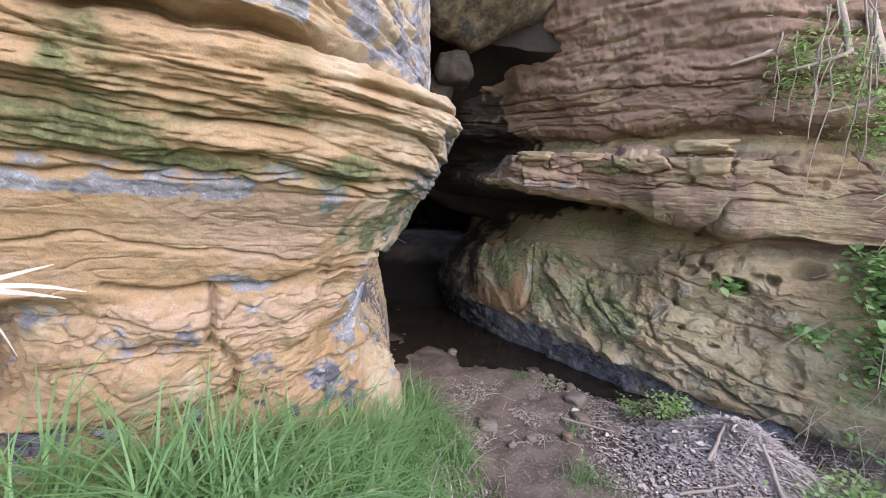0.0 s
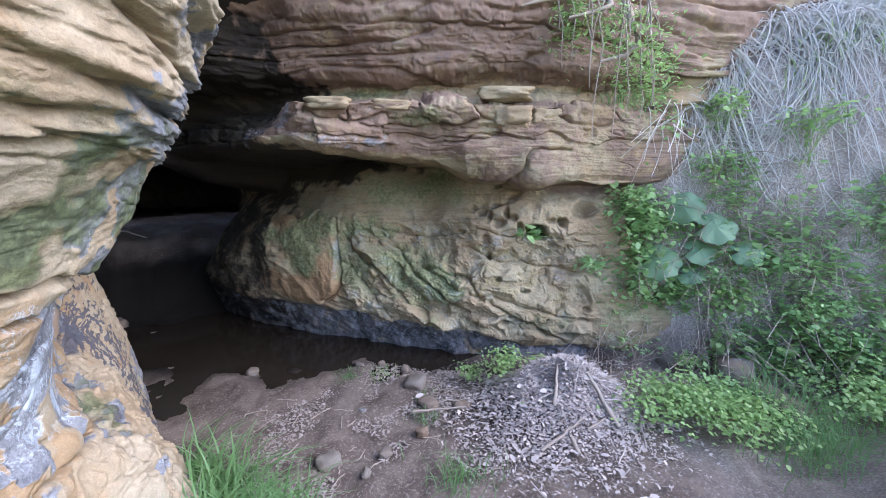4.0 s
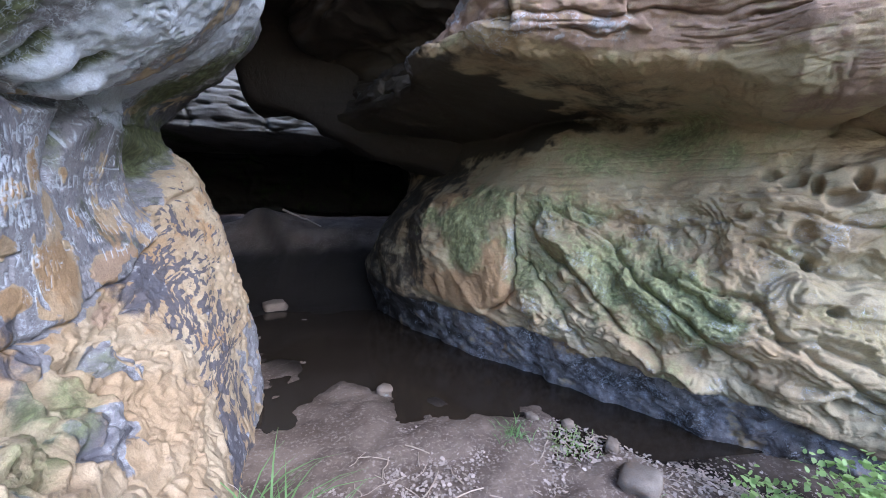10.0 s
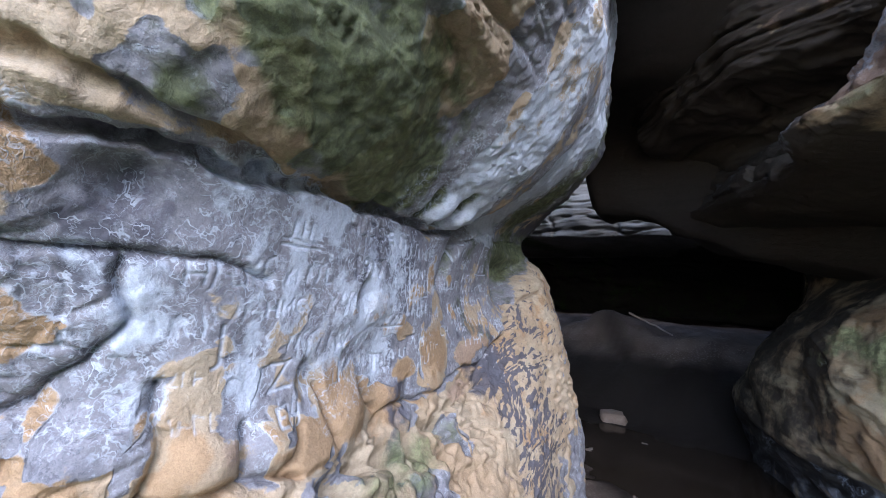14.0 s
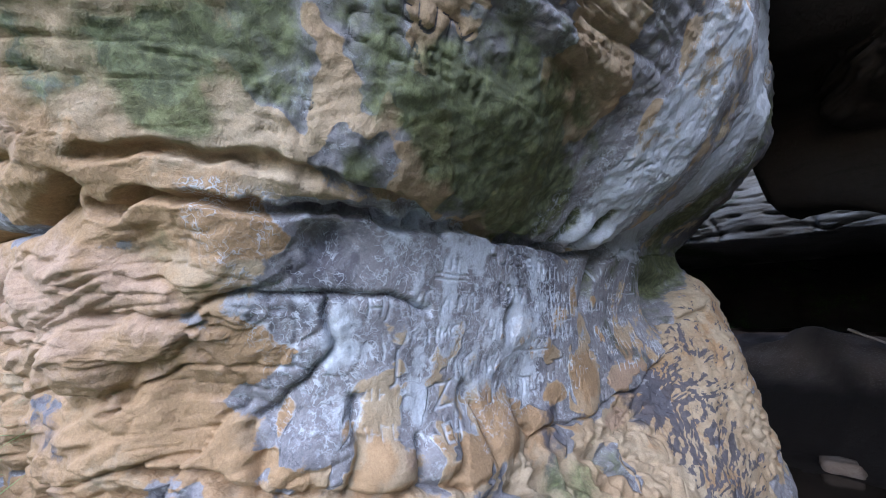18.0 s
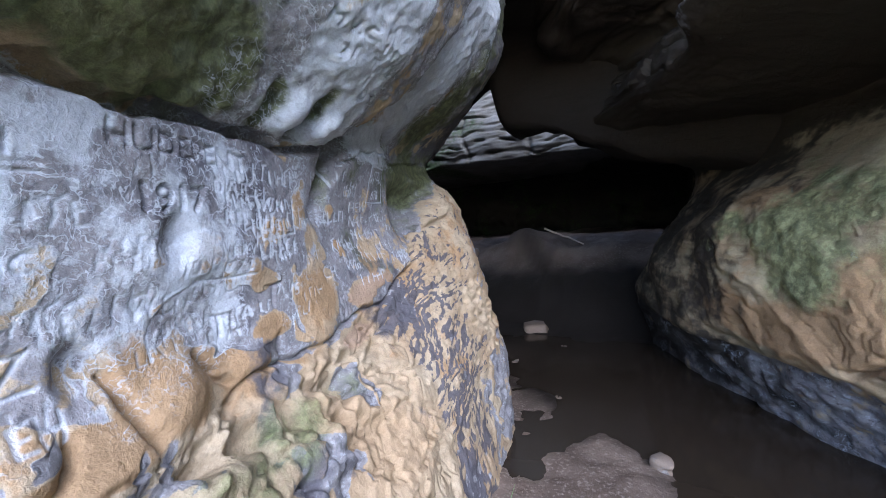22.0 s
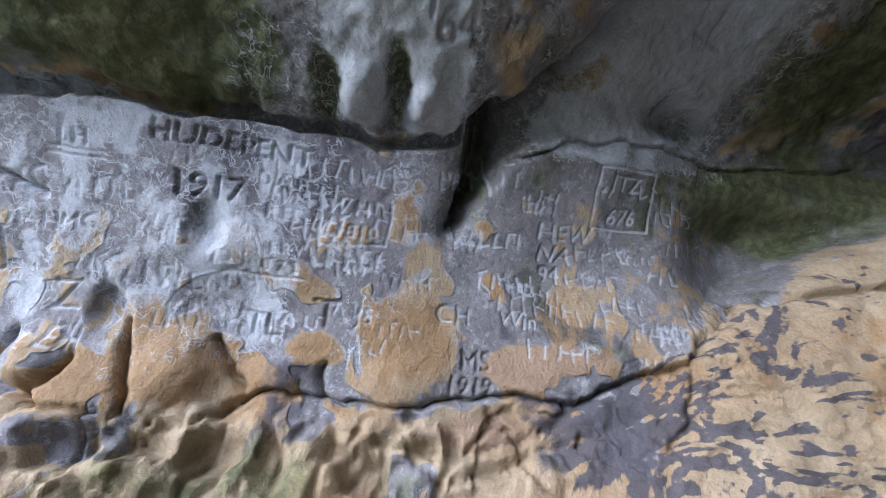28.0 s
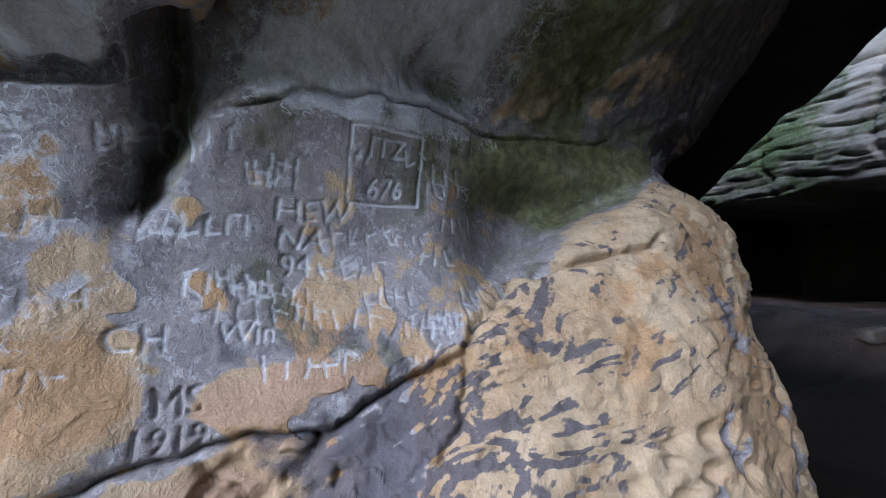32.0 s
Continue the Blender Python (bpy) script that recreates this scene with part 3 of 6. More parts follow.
def carving(S, Z):
    """How deep the carved writing goes at each point of the face."""
    h = 0.002
    s0, s1, z0, z1 = 3.1, 5.8, 1.0, 2.25
    img = np.zeros((int((s1 - s0) / h), int((z1 - z0) / h)))
    worn = np.zeros_like(img)
    rng = np.random.default_rng(7)

    def fill(tri, depth, to):
        lo, hi = np.floor(tri.min(0)).astype(int), np.ceil(tri.max(0)).astype(int)
        lo, hi = np.maximum(lo, 0), np.minimum(hi, np.array(img.shape) - 1)
        if (hi < lo).any():
            return
        a, b = np.meshgrid(np.arange(lo[0], hi[0] + 1), np.arange(lo[1], hi[1] + 1), indexing="ij")
        (x0, y0), (x1, y1), (x2, y2) = tri
        d = (y1 - y2) * (x0 - x2) + (x2 - x1) * (y0 - y2)
        if abs(d) < 1e-9:
            return
        u = ((y1 - y2) * (a - x2) + (x2 - x1) * (b - y2)) / d
        v = ((y2 - y0) * (a - x2) + (x0 - x2) * (b - y2)) / d
        inside = (u > -0.05) & (v > -0.05) & (u + v < 1.05)
        to[a[inside], b[inside]] = np.maximum(to[a[inside], b[inside]], depth)

    for text, s, z, tall, depth, slope in CARVED:
        cu = bpy.data.curves.new("writing", "FONT")
        cu.body, cu.align_x, cu.align_y, cu.offset = text, "CENTER", "CENTER", -0.006
        ob = bpy.data.objects.new("writing", cu)
        me = ob.to_mesh()
        me.calc_loop_triangles()
        co = np.array([v.co[:2] for v in me.vertices])
        tris = [tuple(t.vertices) for t in me.loop_triangles]
        ob.to_mesh_clear()
        bpy.data.objects.remove(ob)
        bpy.data.curves.remove(cu)
        if not len(co):
            continue
        co = co * (tall / 0.72)
        if z > 1.85:
            co[:, 0] *= 1.5 if s > 4.4 else 0.72
        co[:, 1] += slope * co[:, 0]
        co = (co + (s - s0, z - z0)) / h
        for t in tris:
            fill(co[list(t)], depth, img)
            if depth < .0065:
                fill(co[list(t)], 1.0, worn)

    def bar(a, b, c, d, w, depth):
        n = np.array([-(d - b), c - a])
        n = n / (np.linalg.norm(n) + 1e-9) * w / 2
        p = (np.array([[a, b], [c, d]]) - (s0, z0))
        q = np.array([p[0] - n, p[0] + n, p[1] + n, p[1] - n]) / h
        for tri in (q[:3], q[[0, 2, 3]]):
            fill(tri, depth, img)
            fill(tri, min(1.0, depth / .004), worn)

    # worn writing that nobody can read: short bars in rows
    for row in range(90):
        s, z = rng.uniform(3.5, 5.5), rng.uniform(1.2, 1.74)
        tall = rng.uniform(0.025, 0.05)
        for k in range(rng.integers(2, 6)):
            x = s + k * tall * 0.8
            bar(x, z, x + rng.normal(0, .006), z + tall * rng.uniform(0.7, 1.1), .005, .003)
            if rng.random() < 0.6:
                y = z + tall * rng.choice([0.0, 0.5, 1.0])
                bar(x, y, x + tall * 0.55, y + rng.normal(0, .008), .005, .003)
    for a, b, c, d in ((5.19, 1.81, 5.37, 1.81), (5.19, 1.64, 5.37, 1.64), (5.19, 1.64, 5.19, 1.81), (5.37, 1.64, 5.37, 1.81), (4.62, 2.044, 4.76, 2.046), (4.44, 1.625, 4.45, 1.50), (4.45, 1.50, 4.62, 1.51), (4.62, 1.51, 4.62, 1.625), (3.82, 1.655, 3.94, 1.655), (3.82, 1.64, 3.94, 1.64), (4.22, 1.395, 4.42, 1.405)):
        bar(a, b, c, d, .005, .004)
    i, j = (S - s0) / h, (Z - z0) / h
    ok = (i > 1) & (j > 1) & (i < img.shape[0] - 2) & (j < img.shape[1] - 2)
    i, j = np.where(ok, i, 1), np.where(ok, j, 1)
    a, b = i.astype(int), j.astype(int)
    u, v = i - a, j - b
    out = []
    for pic in (img, worn):
        pic = (np.roll(pic, 1, 0) + pic + np.roll(pic, -1, 0)) / 3
        pic = (np.roll(pic, 1, 1) + pic + np.roll(pic, -1, 1)) / 3
        val = pic[a, b] * (1 - u) * (1 - v) + pic[a + 1, b] * u * (1 - v) + pic[a, b + 1] * (1 - u) * v + pic[a + 1, b + 1] * u * v
        out.append(np.where(ok, val, 0))
    return out


def left_rock():
    s = spaced([(0.2, 1.7, 0.05), (1.7, 3.4, 0.0095), (3.4, 5.55, 0.0042), (5.55, 6.6, 0.008), (6.6, 9.1, 0.06)])
    z = spaced([(-0.4, 0.5, 0.03), (0.5, 1.08, 0.0085), (1.08, 2.16, 0.0042), (2.16, 3.0, 0.005), (3.0, 3.4, 0.01), (3.4, 5.2, 0.03)])
    S, Z = np.meshgrid(s, z, indexing="ij")
    line, way = left_line(s)
    nrm = np.stack([way[:, 1], -way[:, 0]], 1)
    off = left_offset(s, Z)
    P = np.empty((len(s), len(z), 3))
    P[..., :2] = line[:, None] + off[..., None] * nrm[:, None]
    P[..., 2] = Z
    N = grid_normals(P)
    N *= np.sign(np.sum(N[..., :2] * nrm[:, None], axis=2).mean())
    q = P.reshape(-1, 3)
    S1, Z1 = S.ravel(), Z.ravel()
    # wander of the lines, so that no crack is ruler-straight
    Sw = S1 + 0.020 * fbm(q * 8, 4, 901)
    Zw = Z1 + 0.016 * fbm(q * 8, 4, 911)
    outer = 1 - step(2.95, 3.5, S1 + 0.25 * (Z1 - 2.2))
    low = 1 - step(1.02, 1.10, Zw - 0.10 * step(4.7, 5.2, S1) - 0.06 * (1 - step(3.1, 3.6, S1)))
    spur = step(-0.03, 0.03, (Sw - 5.14) * 0.62 - (Zw - 1.14)) * step(5.1, 5.2, S1)
    wall = (1 - outer) * (1 - low) * (1 - spur) * (1 - step(1.79, 1.81, Zw - np.interp(S1, [4.8, 5.3, 6.0], [0, .08, .13])))
    upper = step(1.78, 1.84, Zw) * (1 - outer)
    d = 0.018 * fbm(q * 2.2, 3, 3) + 0.006 * fbm(q * 9, 3, 9) * (1 - 0.75 * wall) + (0.0010 + 0.0028 * (1 - wall)) * fbm(q * 27, 3, 13)
    # weathered beds on the outer face, thick above the waist, fine below
    bedz = Z1 + 0.06 * (S1 - 3) + 0.02 * fbm(q * (1.2, 1.2, 2), 3, 21)
    top = step(2.20, 2.26, bedz)
    jut, gap = strata(S1, bedz, 0.105, 31)
    bedded = np.maximum(outer, top * (1 - step(3.9, 4.5, S1)))
    jut2, gap2 = strata(S1, bedz + 0.02 * fbm(q * (2, 2, 5), 3, 33), 0.042, 35)
    waist = bump(bedz, 2.23, 0.05)
    d += bedded * top * (0.004 * fbm(np.stack([S1 * 7, S1 * 0, bedz * 40], 1), 3, 43) + 0.012 * flakes(2.2 * fbm(np.stack([S1 * 2.2, S1 * 0, bedz * 14], 1), 3, 45)))
    d += bedded * top * (0.026 * jut - 0.045 * gap + 0.008 * jut2 - 0.018 * gap2 * step(-0.1, 0.4, noise3(q * 2.4, 61)))
    d += bedded * top * 0.006 * flakes(1.8 * fbm(np.stack([S1 * 7, S1 * 0, bedz * 34], 1), 3, 49), 0.85)
    d -= bedded * top * (0.020 * joints(S1, bedz, 1.6, 15, 401, 0.045) + 0.010 * joints(S1, bedz, 3.0, 34, 403, 0.05))
    d -= outer * (1 - top) * (0.010 * joints(S1, bedz, 1.2, 9, 405, 0.022) + 0.006 * joints(S1, bedz, 5, 14, 407, 0.03) * step(2.5, 2.8, S1))
    d += outer * (1 - top) * (0.003 * flakes(1.6 * fbm(np.stack([S1 * 1.6, S1 * 0, bedz * 9], 1), 3, 39), 0.8) + 0.004 * fbm(q * 30, 3, 63) * step(2.4, 2.7, S1)) + outer * waist * (0.016 * jut2 - 0.03 * gap2)
    # shells and blocks of the lower part
    c1, c2, who = cells(q * (5.5, 5.5, 7.5) + 0.5 * np.stack([fbm(q * 5, 2, k) for k in (1, 2, 3)], 1), 11)
    nodule = step(0.0, 0.18, c2 - c1)
    rough_low = low * (1 - step(6.2, 6.6, S1))
    shell = flakes(2.6 * fbm(q * (2.6, 2.6, 4.5) + 0.25 * fbm(q * 6, 2, 17)[:, None], 3, 19))
    d += rough_low * (1 - 0.9 * spur) * (0.020 * (nodule - 0.7) + 0.018 * (who - 0.5) + 0.016 * shell)
    mid_outer = outer * step(0.9, 1.1, Z1) * (1 - step(1.62, 1.75, Z1))
    g1, g2, who2 = cells(q * (2.2, 2.2, 6.0) + 0.5 * fbm(q * 3, 3, 29)[:, None], 23)
    d += mid_outer * (0.014 * shell + 0.018 * (step(0, 0.08, g2 - g1) - 0.8) + 0.02 * (who2 - 0.5))
    k1, k2, _ = cells(q * (7, 7, 11) + 0.7 * fbm(q * 5, 3, 65)[:, None], 67, 1.0)
    foot = step(3.7, 3.95, S1) * (1 - step(4.75, 5.0, S1)) * (1 - step(1.03, 1.07, Zw)) * step(0.72, 0.86, Z1)
    d -= foot * (0.055 * (1 - step(0.10, 0.55, k1)) - 0.012 + 0.010 * fbm(q * 16, 3, 69))
    # scalloped pits on the spur
    h1, h2, _ = cells(q * (10, 10, 14) + 0.5 * fbm(q * 4, 2, 5)[:, None], 37, 1.0)
    honey = spur * step(5.62, 5.85, S1) * (1 - step(1.10, 1.25, Z1 - 0.25 * (S1 - 5.6))) * step(-0.35, 0.25, fbm(q * 3, 2, 47))
    d += honey * (-0.034 * (1 - step(0.15, 0.55, h1)) + 0.006) + spur * (0.006 * flakes(2.4 * fbm(q * (4, 4, 9), 3, 77)) + 0.003 * fbm(q * 20, 2, 79))
    # flutes above the slot, leaning inwards
    lean = (S1 - 4.2) - 0.9 * (Z1 - 1.83)
    flute = step(4.05, 4.35, S1 - 0.6 * (Z1 - 1.83)) * (1 - step(5.25, 5.65, S1 - 0.3 * (Z1 - 1.83))) * upper
    d += 0.020 * flute * noise3(np.stack([lean * 9, lean * 0, Z1 * 1.2], 1), 55) * step(4.5, 4.1, S1 - 0.6 * (Z1 - 1.83)) + 0.005 * wall * noise3(np.stack([S1 * 6, S1 * 0, Z1 * 1.5], 1), 57)
    d += upper * (1 - flute) * (0.005 * fbm(q * (14, 14, 22), 3, 91) + 0.004 * flakes(2.0 * fbm(q * (3, 3, 7), 3, 93)))
    for k, (width, depth, course) in enumerate(LEFT_CRACKS):
        r = reach(Sw, Zw, course) / width
        d -= depth * (np.exp(-r ** 4) if k < 2 else 0.55 * np.exp(-r ** 2) + 0.45 * np.exp(-(2.6 * r) ** 2))
    d += spots(Sw, Zw, LEFT_HOLLOWS) + spots(Sw, Zw, LEFT_KNOBS)
    # a notch with one steep side where the wall turns, below the block's corner
    left_edge = np.interp(Z1, [1.56, 1.62, 1.70, 1.82], [4.815, 4.80, 4.795, 4.79])
    right_edge = np.interp(Z1, [1.56, 1.62, 1.70, 1.84], [4.83, 4.87, 4.90, 5.0])
    u = (Sw * 0.5 + S1 * 0.5 - left_edge) / (right_edge - left_edge)
    d -= 0.085 * step(0.0, 0.10, u) * (1 - step(0.35, 1.05, u)) * step(1.555, 1.60, Zw) * (1 - step(1.83, 1.85, Zw))
    # beyond the block's slanting edge the face lies deeper
    edge_s = np.interp(Z1, [1.82, 1.86, 1.92, 1.97, 2.05, 2.12, 2.22, 2.5], [4.86, 4.92, 4.98, 5.02, 5.07, 5.10, 5.12, 5.16])
    beyond = Sw * 0.6 + S1 * 0.4 - edge_s
    d -= 0.105 * step(0.0, 0.022, beyond) * np.exp(-np.maximum(beyond, 0) / 0.16) * step(1.82, 1.85, Zw) * (1 - step(2.4, 2.7, Z1))
    d += 0.02 * np.exp(-(np.maximum(-beyond, 0) / 0.10) ** 2) * step(0.01, -0.01, beyond) * step(1.82, 1.86, Zw) * (1 - step(2.4, 2.7, Z1))
    # scalloped inner edge of the overhang
    d += 0.02 * fbm(q * 5, 3, 95) * step(5.3, 5.6, S1) * step(2.2, 2.4, Z1)
    cut, pale_cut = carving(Sw * 0.35 + S1 * 0.65, Zw * 0.35 + Z1 * 0.65)
    d -= 1.3 * cut
    n1, n2, n3 = fbm(q * 2.4, 4, 41), fbm(q * 5.5, 4, 51), fbm(q * 14, 3, 53)
    warp = np.stack([fbm(q * 4, 3, k) for k in (81, 82, 83)], 1)
    swirl = fbm(np.stack([(S1 * 0.8 + Z1 * 0.4) * 9, S1 * 0, (S1 * 0.45 - Z1 * 0.9) * 70], 1) + 3.0 * warp, 4, 85)
    patch = fbm(q * 6.5 + 0.8 * warp, 3, 87)
    drips = fbm(np.stack([S1 * 9, S1 * 0, Z1 * 2.2], 1), 4, 59)
    ochre_spots = spots(Sw, Zw, [
        (4.73, 1.27, .09, .11, 1.2), (4.06, 1.22, .05, .09, 1.2), (4.46, 1.22, .07, .04, 1.1), (4.66, 1.62, .05, .09, .9), (4.53, 1.54, .06, .04, .8), (4.24, 1.47, .05, .06, 1.1),
        (4.62, 1.31, .05, .06, .7), (3.97, 1.13, .07, .06, 1), (4.13, 1.14, .08, .06, 1.2), (3.37, 1.71, .14, .05, 1.1), (3.35, 1.43, .14, .07, .9), (3.16, 1.39, .12, .12, .9),
        (3.66, 1.19, .05, .08, .8), (3.00, 1.63, .12, .12, .9), (4.92, 1.44, .03, .06, .7), (4.90, 1.60, .03, .03, .9)])
    pink = spots(Sw, Zw, [(5.02, 1.22, .12, .05, 1.2), (5.18, 1.26, .10, .04, 1.1), (4.86, 1.06, .12, .04, 1), (3.3, 2.1, .3, .2, .25), (2.7, 2.05, .4, .2, .4), (3.75, 1.17, .05, .05, .7), (4.98, 1.06, .1, .03, .8)])
    patches = spots(Sw, Zw, [(2.2, 2.19, .30, .035, .7), (2.60, 2.18, .28, .03, .6), (2.70, 1.76, .10, .03, .7), (2.82, 1.73, .12, .035, .8), (3.04, 1.68, .10, .03, .7), (2.86, 1.62, .10, .025, .5), (2.62, 1.28, .10, .04, .6), (3.22, 1.16, .08, .04, .5), (3.38, 1.34, .07, .05, .5)])
    moss = spots(Sw, Zw, [
        (2.84, 2.50, .12, .04, .5), (3.02, 2.34, .10, .04, .5), (2.6, 2.3, .2, .04, .4),
        (3.95, 1.95, .26, .11, 1.5), (4.15, 1.90, .18, .09, 1.3), (3.28, 1.92, .07, .07, .9), (3.70, 2.00, .12, .10, .45), (3.40, 2.05, .16, .16, .25), (3.62, 2.22, .25, .10, .3), (4.05, 2.15, .2, .1, .5), (4.42, 1.87, .035, .06, 1.5), (4.60, 1.88, .04, .06, 1.7), (4.10, 1.88, .16, .05, 1.0),
        (4.80, 2.05, .14, .10, .6), (5.75, 2.15, .25, .2, .7), (5.70, 1.75, .25, .08, .5), (4.85, 1.70, .05, .14, .8), (4.98, 1.95, .06, .08, .7), (5.45, 1.96, .10, .05, .7), (3.2, 1.66, .09, .06, .6), (4.35, .94, .42, .09, .75)])
    flags = {
        "ochre": ochre_spots - 0.35 * upper * step(4.2, 4.5, S1) + 0.18 * outer + 0.55 * wall * step(0.1, 0.45, patch) * (1 - step(1.3, 1.6, Z1)) + 0.5 * outer + (0.16 + 0.55 * n2) * spur + 0.30 * n1 + 0.15 * low,
        "pink": pink + 0.25 * n1 + 0.3 * mid_outer + 0.12 * outer + 0.2 * outer * (1 - top) * step(1.2, 1.6, Z1),
        "patina": 0.72 * wall + (0.35 + 0.4 * n2) * step(2.80, 2.86, Z1) * (1 - step(4.2, 4.6, S1)) + (0.22 + 0.45 * n2) * step(2.6, 2.9, S1) * (1 - step(3.5, 3.7, S1)) * step(1.84, 1.92, Z1) * (1 - step(2.22, 2.4, Z1)) + 0.40 * spur * step(-0.1, 0.5, n1) + 0.75 * flute + 0.62 * upper * (1 - flute) * step(-0.2, 0.5, n2 + 0.3) * step(3.2, 3.6, S1) + 0.30 * n2 + 0.25 * drips * wall - 0.75 * ochre_spots - 0.7 * pink - 0.6 * step(0.1, 0.4, patch) * (1 - step(1.25, 1.62, Z1)) + 0.55 * step(0.15, 0.6, n2) * low + 0.8 * step(5.5, 5.8, S1) * (1 - step(0.45, 0.75, Zw)) + 0.30 * step(0.15, 0.6, n2) * mid_outer + patches + 0.4 * outer * bump(bedz, 2.22, 0.05) + 0.6 * step(5.2, 5.45, S1) * upper + (0.30 + 0.5 * n2) * step(3.35, 3.55, S1) * (1 - step(3.8, 4.0, S1)) * step(1.8, 1.86, Z1) * (1 - step(2.3, 2.5, Z1)) + (0.40 + 0.4 * n2) * step(3.2, 3.5, S1) * (1 - step(3.6, 3.9, S1)) * step(1.1, 1.2, Z1) * (1 - step(1.76, 1.8, Z1)),
        # Dark patches, plus cave shade painted on the upper face's inner end.
        "purple_and_shade": 0.7 * step(5.75, 6.1, S1 + 0.2 * n2) * upper + 0.55 * step(0.05, 0.55, n1 * 0.7 + n2 * 0.6) * (wall + low + mid_outer) + spur * (0.62 + 0.9 * swirl - 0.62 * step(5.42, 5.75, S1 + 0.2 * n2)) * (1 - 0.9 * honey) - 0.5 * ochre_spots - 0.6 * pink + 0.9 * step(0.002, 0.006, cut) * upper,
        "moss": moss + 0.25 * n2 + (0.44 + 0.30 * n2) * step(2.75, 3.1, S1) * (1 - step(3.4, 3.7, S1)) * step(1.82, 1.9, Z1) * (1 - step(2.2, 2.4, Z1)) + (0.52 + 0.3 * n3) * upper * (1 - flute) * (1 - step(4.95, 5.1, S1 - 0.4 * (Z1 - 1.9)) * 0.8) * step(3.40, 3.8, S1 + 0.15 * n2) * (1 - 0.7 * top) - 0.1 + (0.42 + 0.5 * n1) * outer * top + 0.10 * step(5.35, 5.6, S1) * upper + (0.40 + 0.25 * n1) * wall * step(4.75, 5.1, S1) * step(1.2, 1.42, Z1) + 0.35 * step(5.45, 5.9, S1) * (1 - spur) * step(1.45, 1.7, Z1),
        "streak": wall * step(1.05, 1.35, Z1) * (0.24 + 0.38 * bump(S1, 4.0, 0.5) - 0.30 * step(4.65, 5.0, S1) + (0.50 - 0.35 * step(4.5, 4.9, S1)) * drips + 0.25 * n3) + (0.42 + 0.3 * n2) * flute + (0.95 + 0.3 * n2) * step(4.95, 5.10, S1 - 0.4 * (Z1 - 1.9)) * upper * (1 - step(5.35, 5.75, S1 - 0.4 * (Z1 - 1.9))) + (0.70 + 0.35 * n3) * upper * step(4.40, 4.48, S1) * (1 - step(4.72, 4.82, S1)),
        "cut": pale_cut * wall * (0.55 + 0.45 * step(-0.3, 0.5, n3 + n2)),
    }
    P = P + (d.reshape(S.shape))[..., None] * N
    back = np.stack([np.full(len(s), -9.6), np.interp(s, [0, 9.1], [0.8, 7.4])], 1)
    solid_rock("left_rock", P, back, mat_left, {k: v.reshape(S.shape) for k, v in flags.items()}, "weathered ochre sandstone outcrop with grey patina and carved initials")


left_rock()

# right rock: a rounded bank below, a deep recess, a jutting ledge and thick beds above
right_line, right_len = guide([(6.2, 1.6), (5.2, 2.2), (4.2, 2.8), (3.3, 3.5), (2.4, 4.2), (1.6, 5.0), (0.9, 5.9), (0.2, 6.9), (-0.2, 7.7), (-0.2, 8.6), (0.6, 9.4)])
RS = [0.0, 2.4, 3.3, 3.9, 4.5, 4.85, 5.2, 5.8, 6.3, 7.0, 8.0, 9.0, 11.0]
RIGHT_LEVELS = (
    (-0.40, [-.3, -.2, -.12, -.12, -.15, -.16, -.18, -.2, -.25, -.25, -.25, -.3, -.3]),
    (0.10, [-.1, -.05, -.02, -.02, -.02, -.03, -.05, -.08, -.10, -.12, -.18, -.3, -.3]),
    (0.50, [-.2, -.05, .05, .08, .12, .10, .08, .02, .03, .02, .0, -.2, -.3]),
    (0.90, [-.4, -.2, -.08, -.05, .05, .03, .0, .02, .06, .05, .0, -.35, -.5]),
    (1.30, [-.5, -.3, -.10, -.10, -.12, -.2, -.28, -.1, .0, .0, -.18, -.6, -.8]),
    (1.60, [-.5, -.35, -.15, -.10, -.18, -.28, -.38, -.25, -.15, -.22, -.5, -.8, -.9]),
    (1.85, [-.8, -.45, -.26, -.22, -.30, -.42, -.55, -.45, -.4, -.55, -.8, -.9, -.9]),
    (2.10, [-.9, -.55, -.42, -.36, -.34, -.5, -.8, -.85, -.75, -.75, -.8, -.6, -.5]),
    (2.20, [-.9, -.45, -.05, .05, .12, .12, .15, .3, .3, .1, .0, -.1, -.3]),
    (2.24, [-.9, -.4, -.06, .2, .25, .36, .48, .86, .86, .3, .2, .1, -.3]),
    (2.40, [-.9, -.35, -.02, .30, .40, .46, .62, 1.02, .98, .5, .4, .4, .3]),
    (2.72, [-.9, -.3, -.02, .40, .56, .64, .80, 1.06, .55, .25, .3, .4, .4]),
    (2.80, [-.9, -.3, -.22, .15, .22, .28, .35, .42, .28, .15, .3, .4, .4]),
    (2.96, [-.9, -.35, -.3, .0, .08, .12, .2, .28, .22, .25, .5, .5, .4]),
    (3.08, [-.8, -.25, -.08, .28, .36, .4, .48, .5, .5, .85, .9, .6, .5]),
    (4.00, [-.7, -.15, .18, .6, .68, .72, .78, .8, .85, 1.2, 1.2, .9, .8]),
    (4.50, [-.6, -.1, .3, .7, .8, .85, .9, 1.0, 1.1, 1.5, 2.2, 2.0, 1.2]),
)
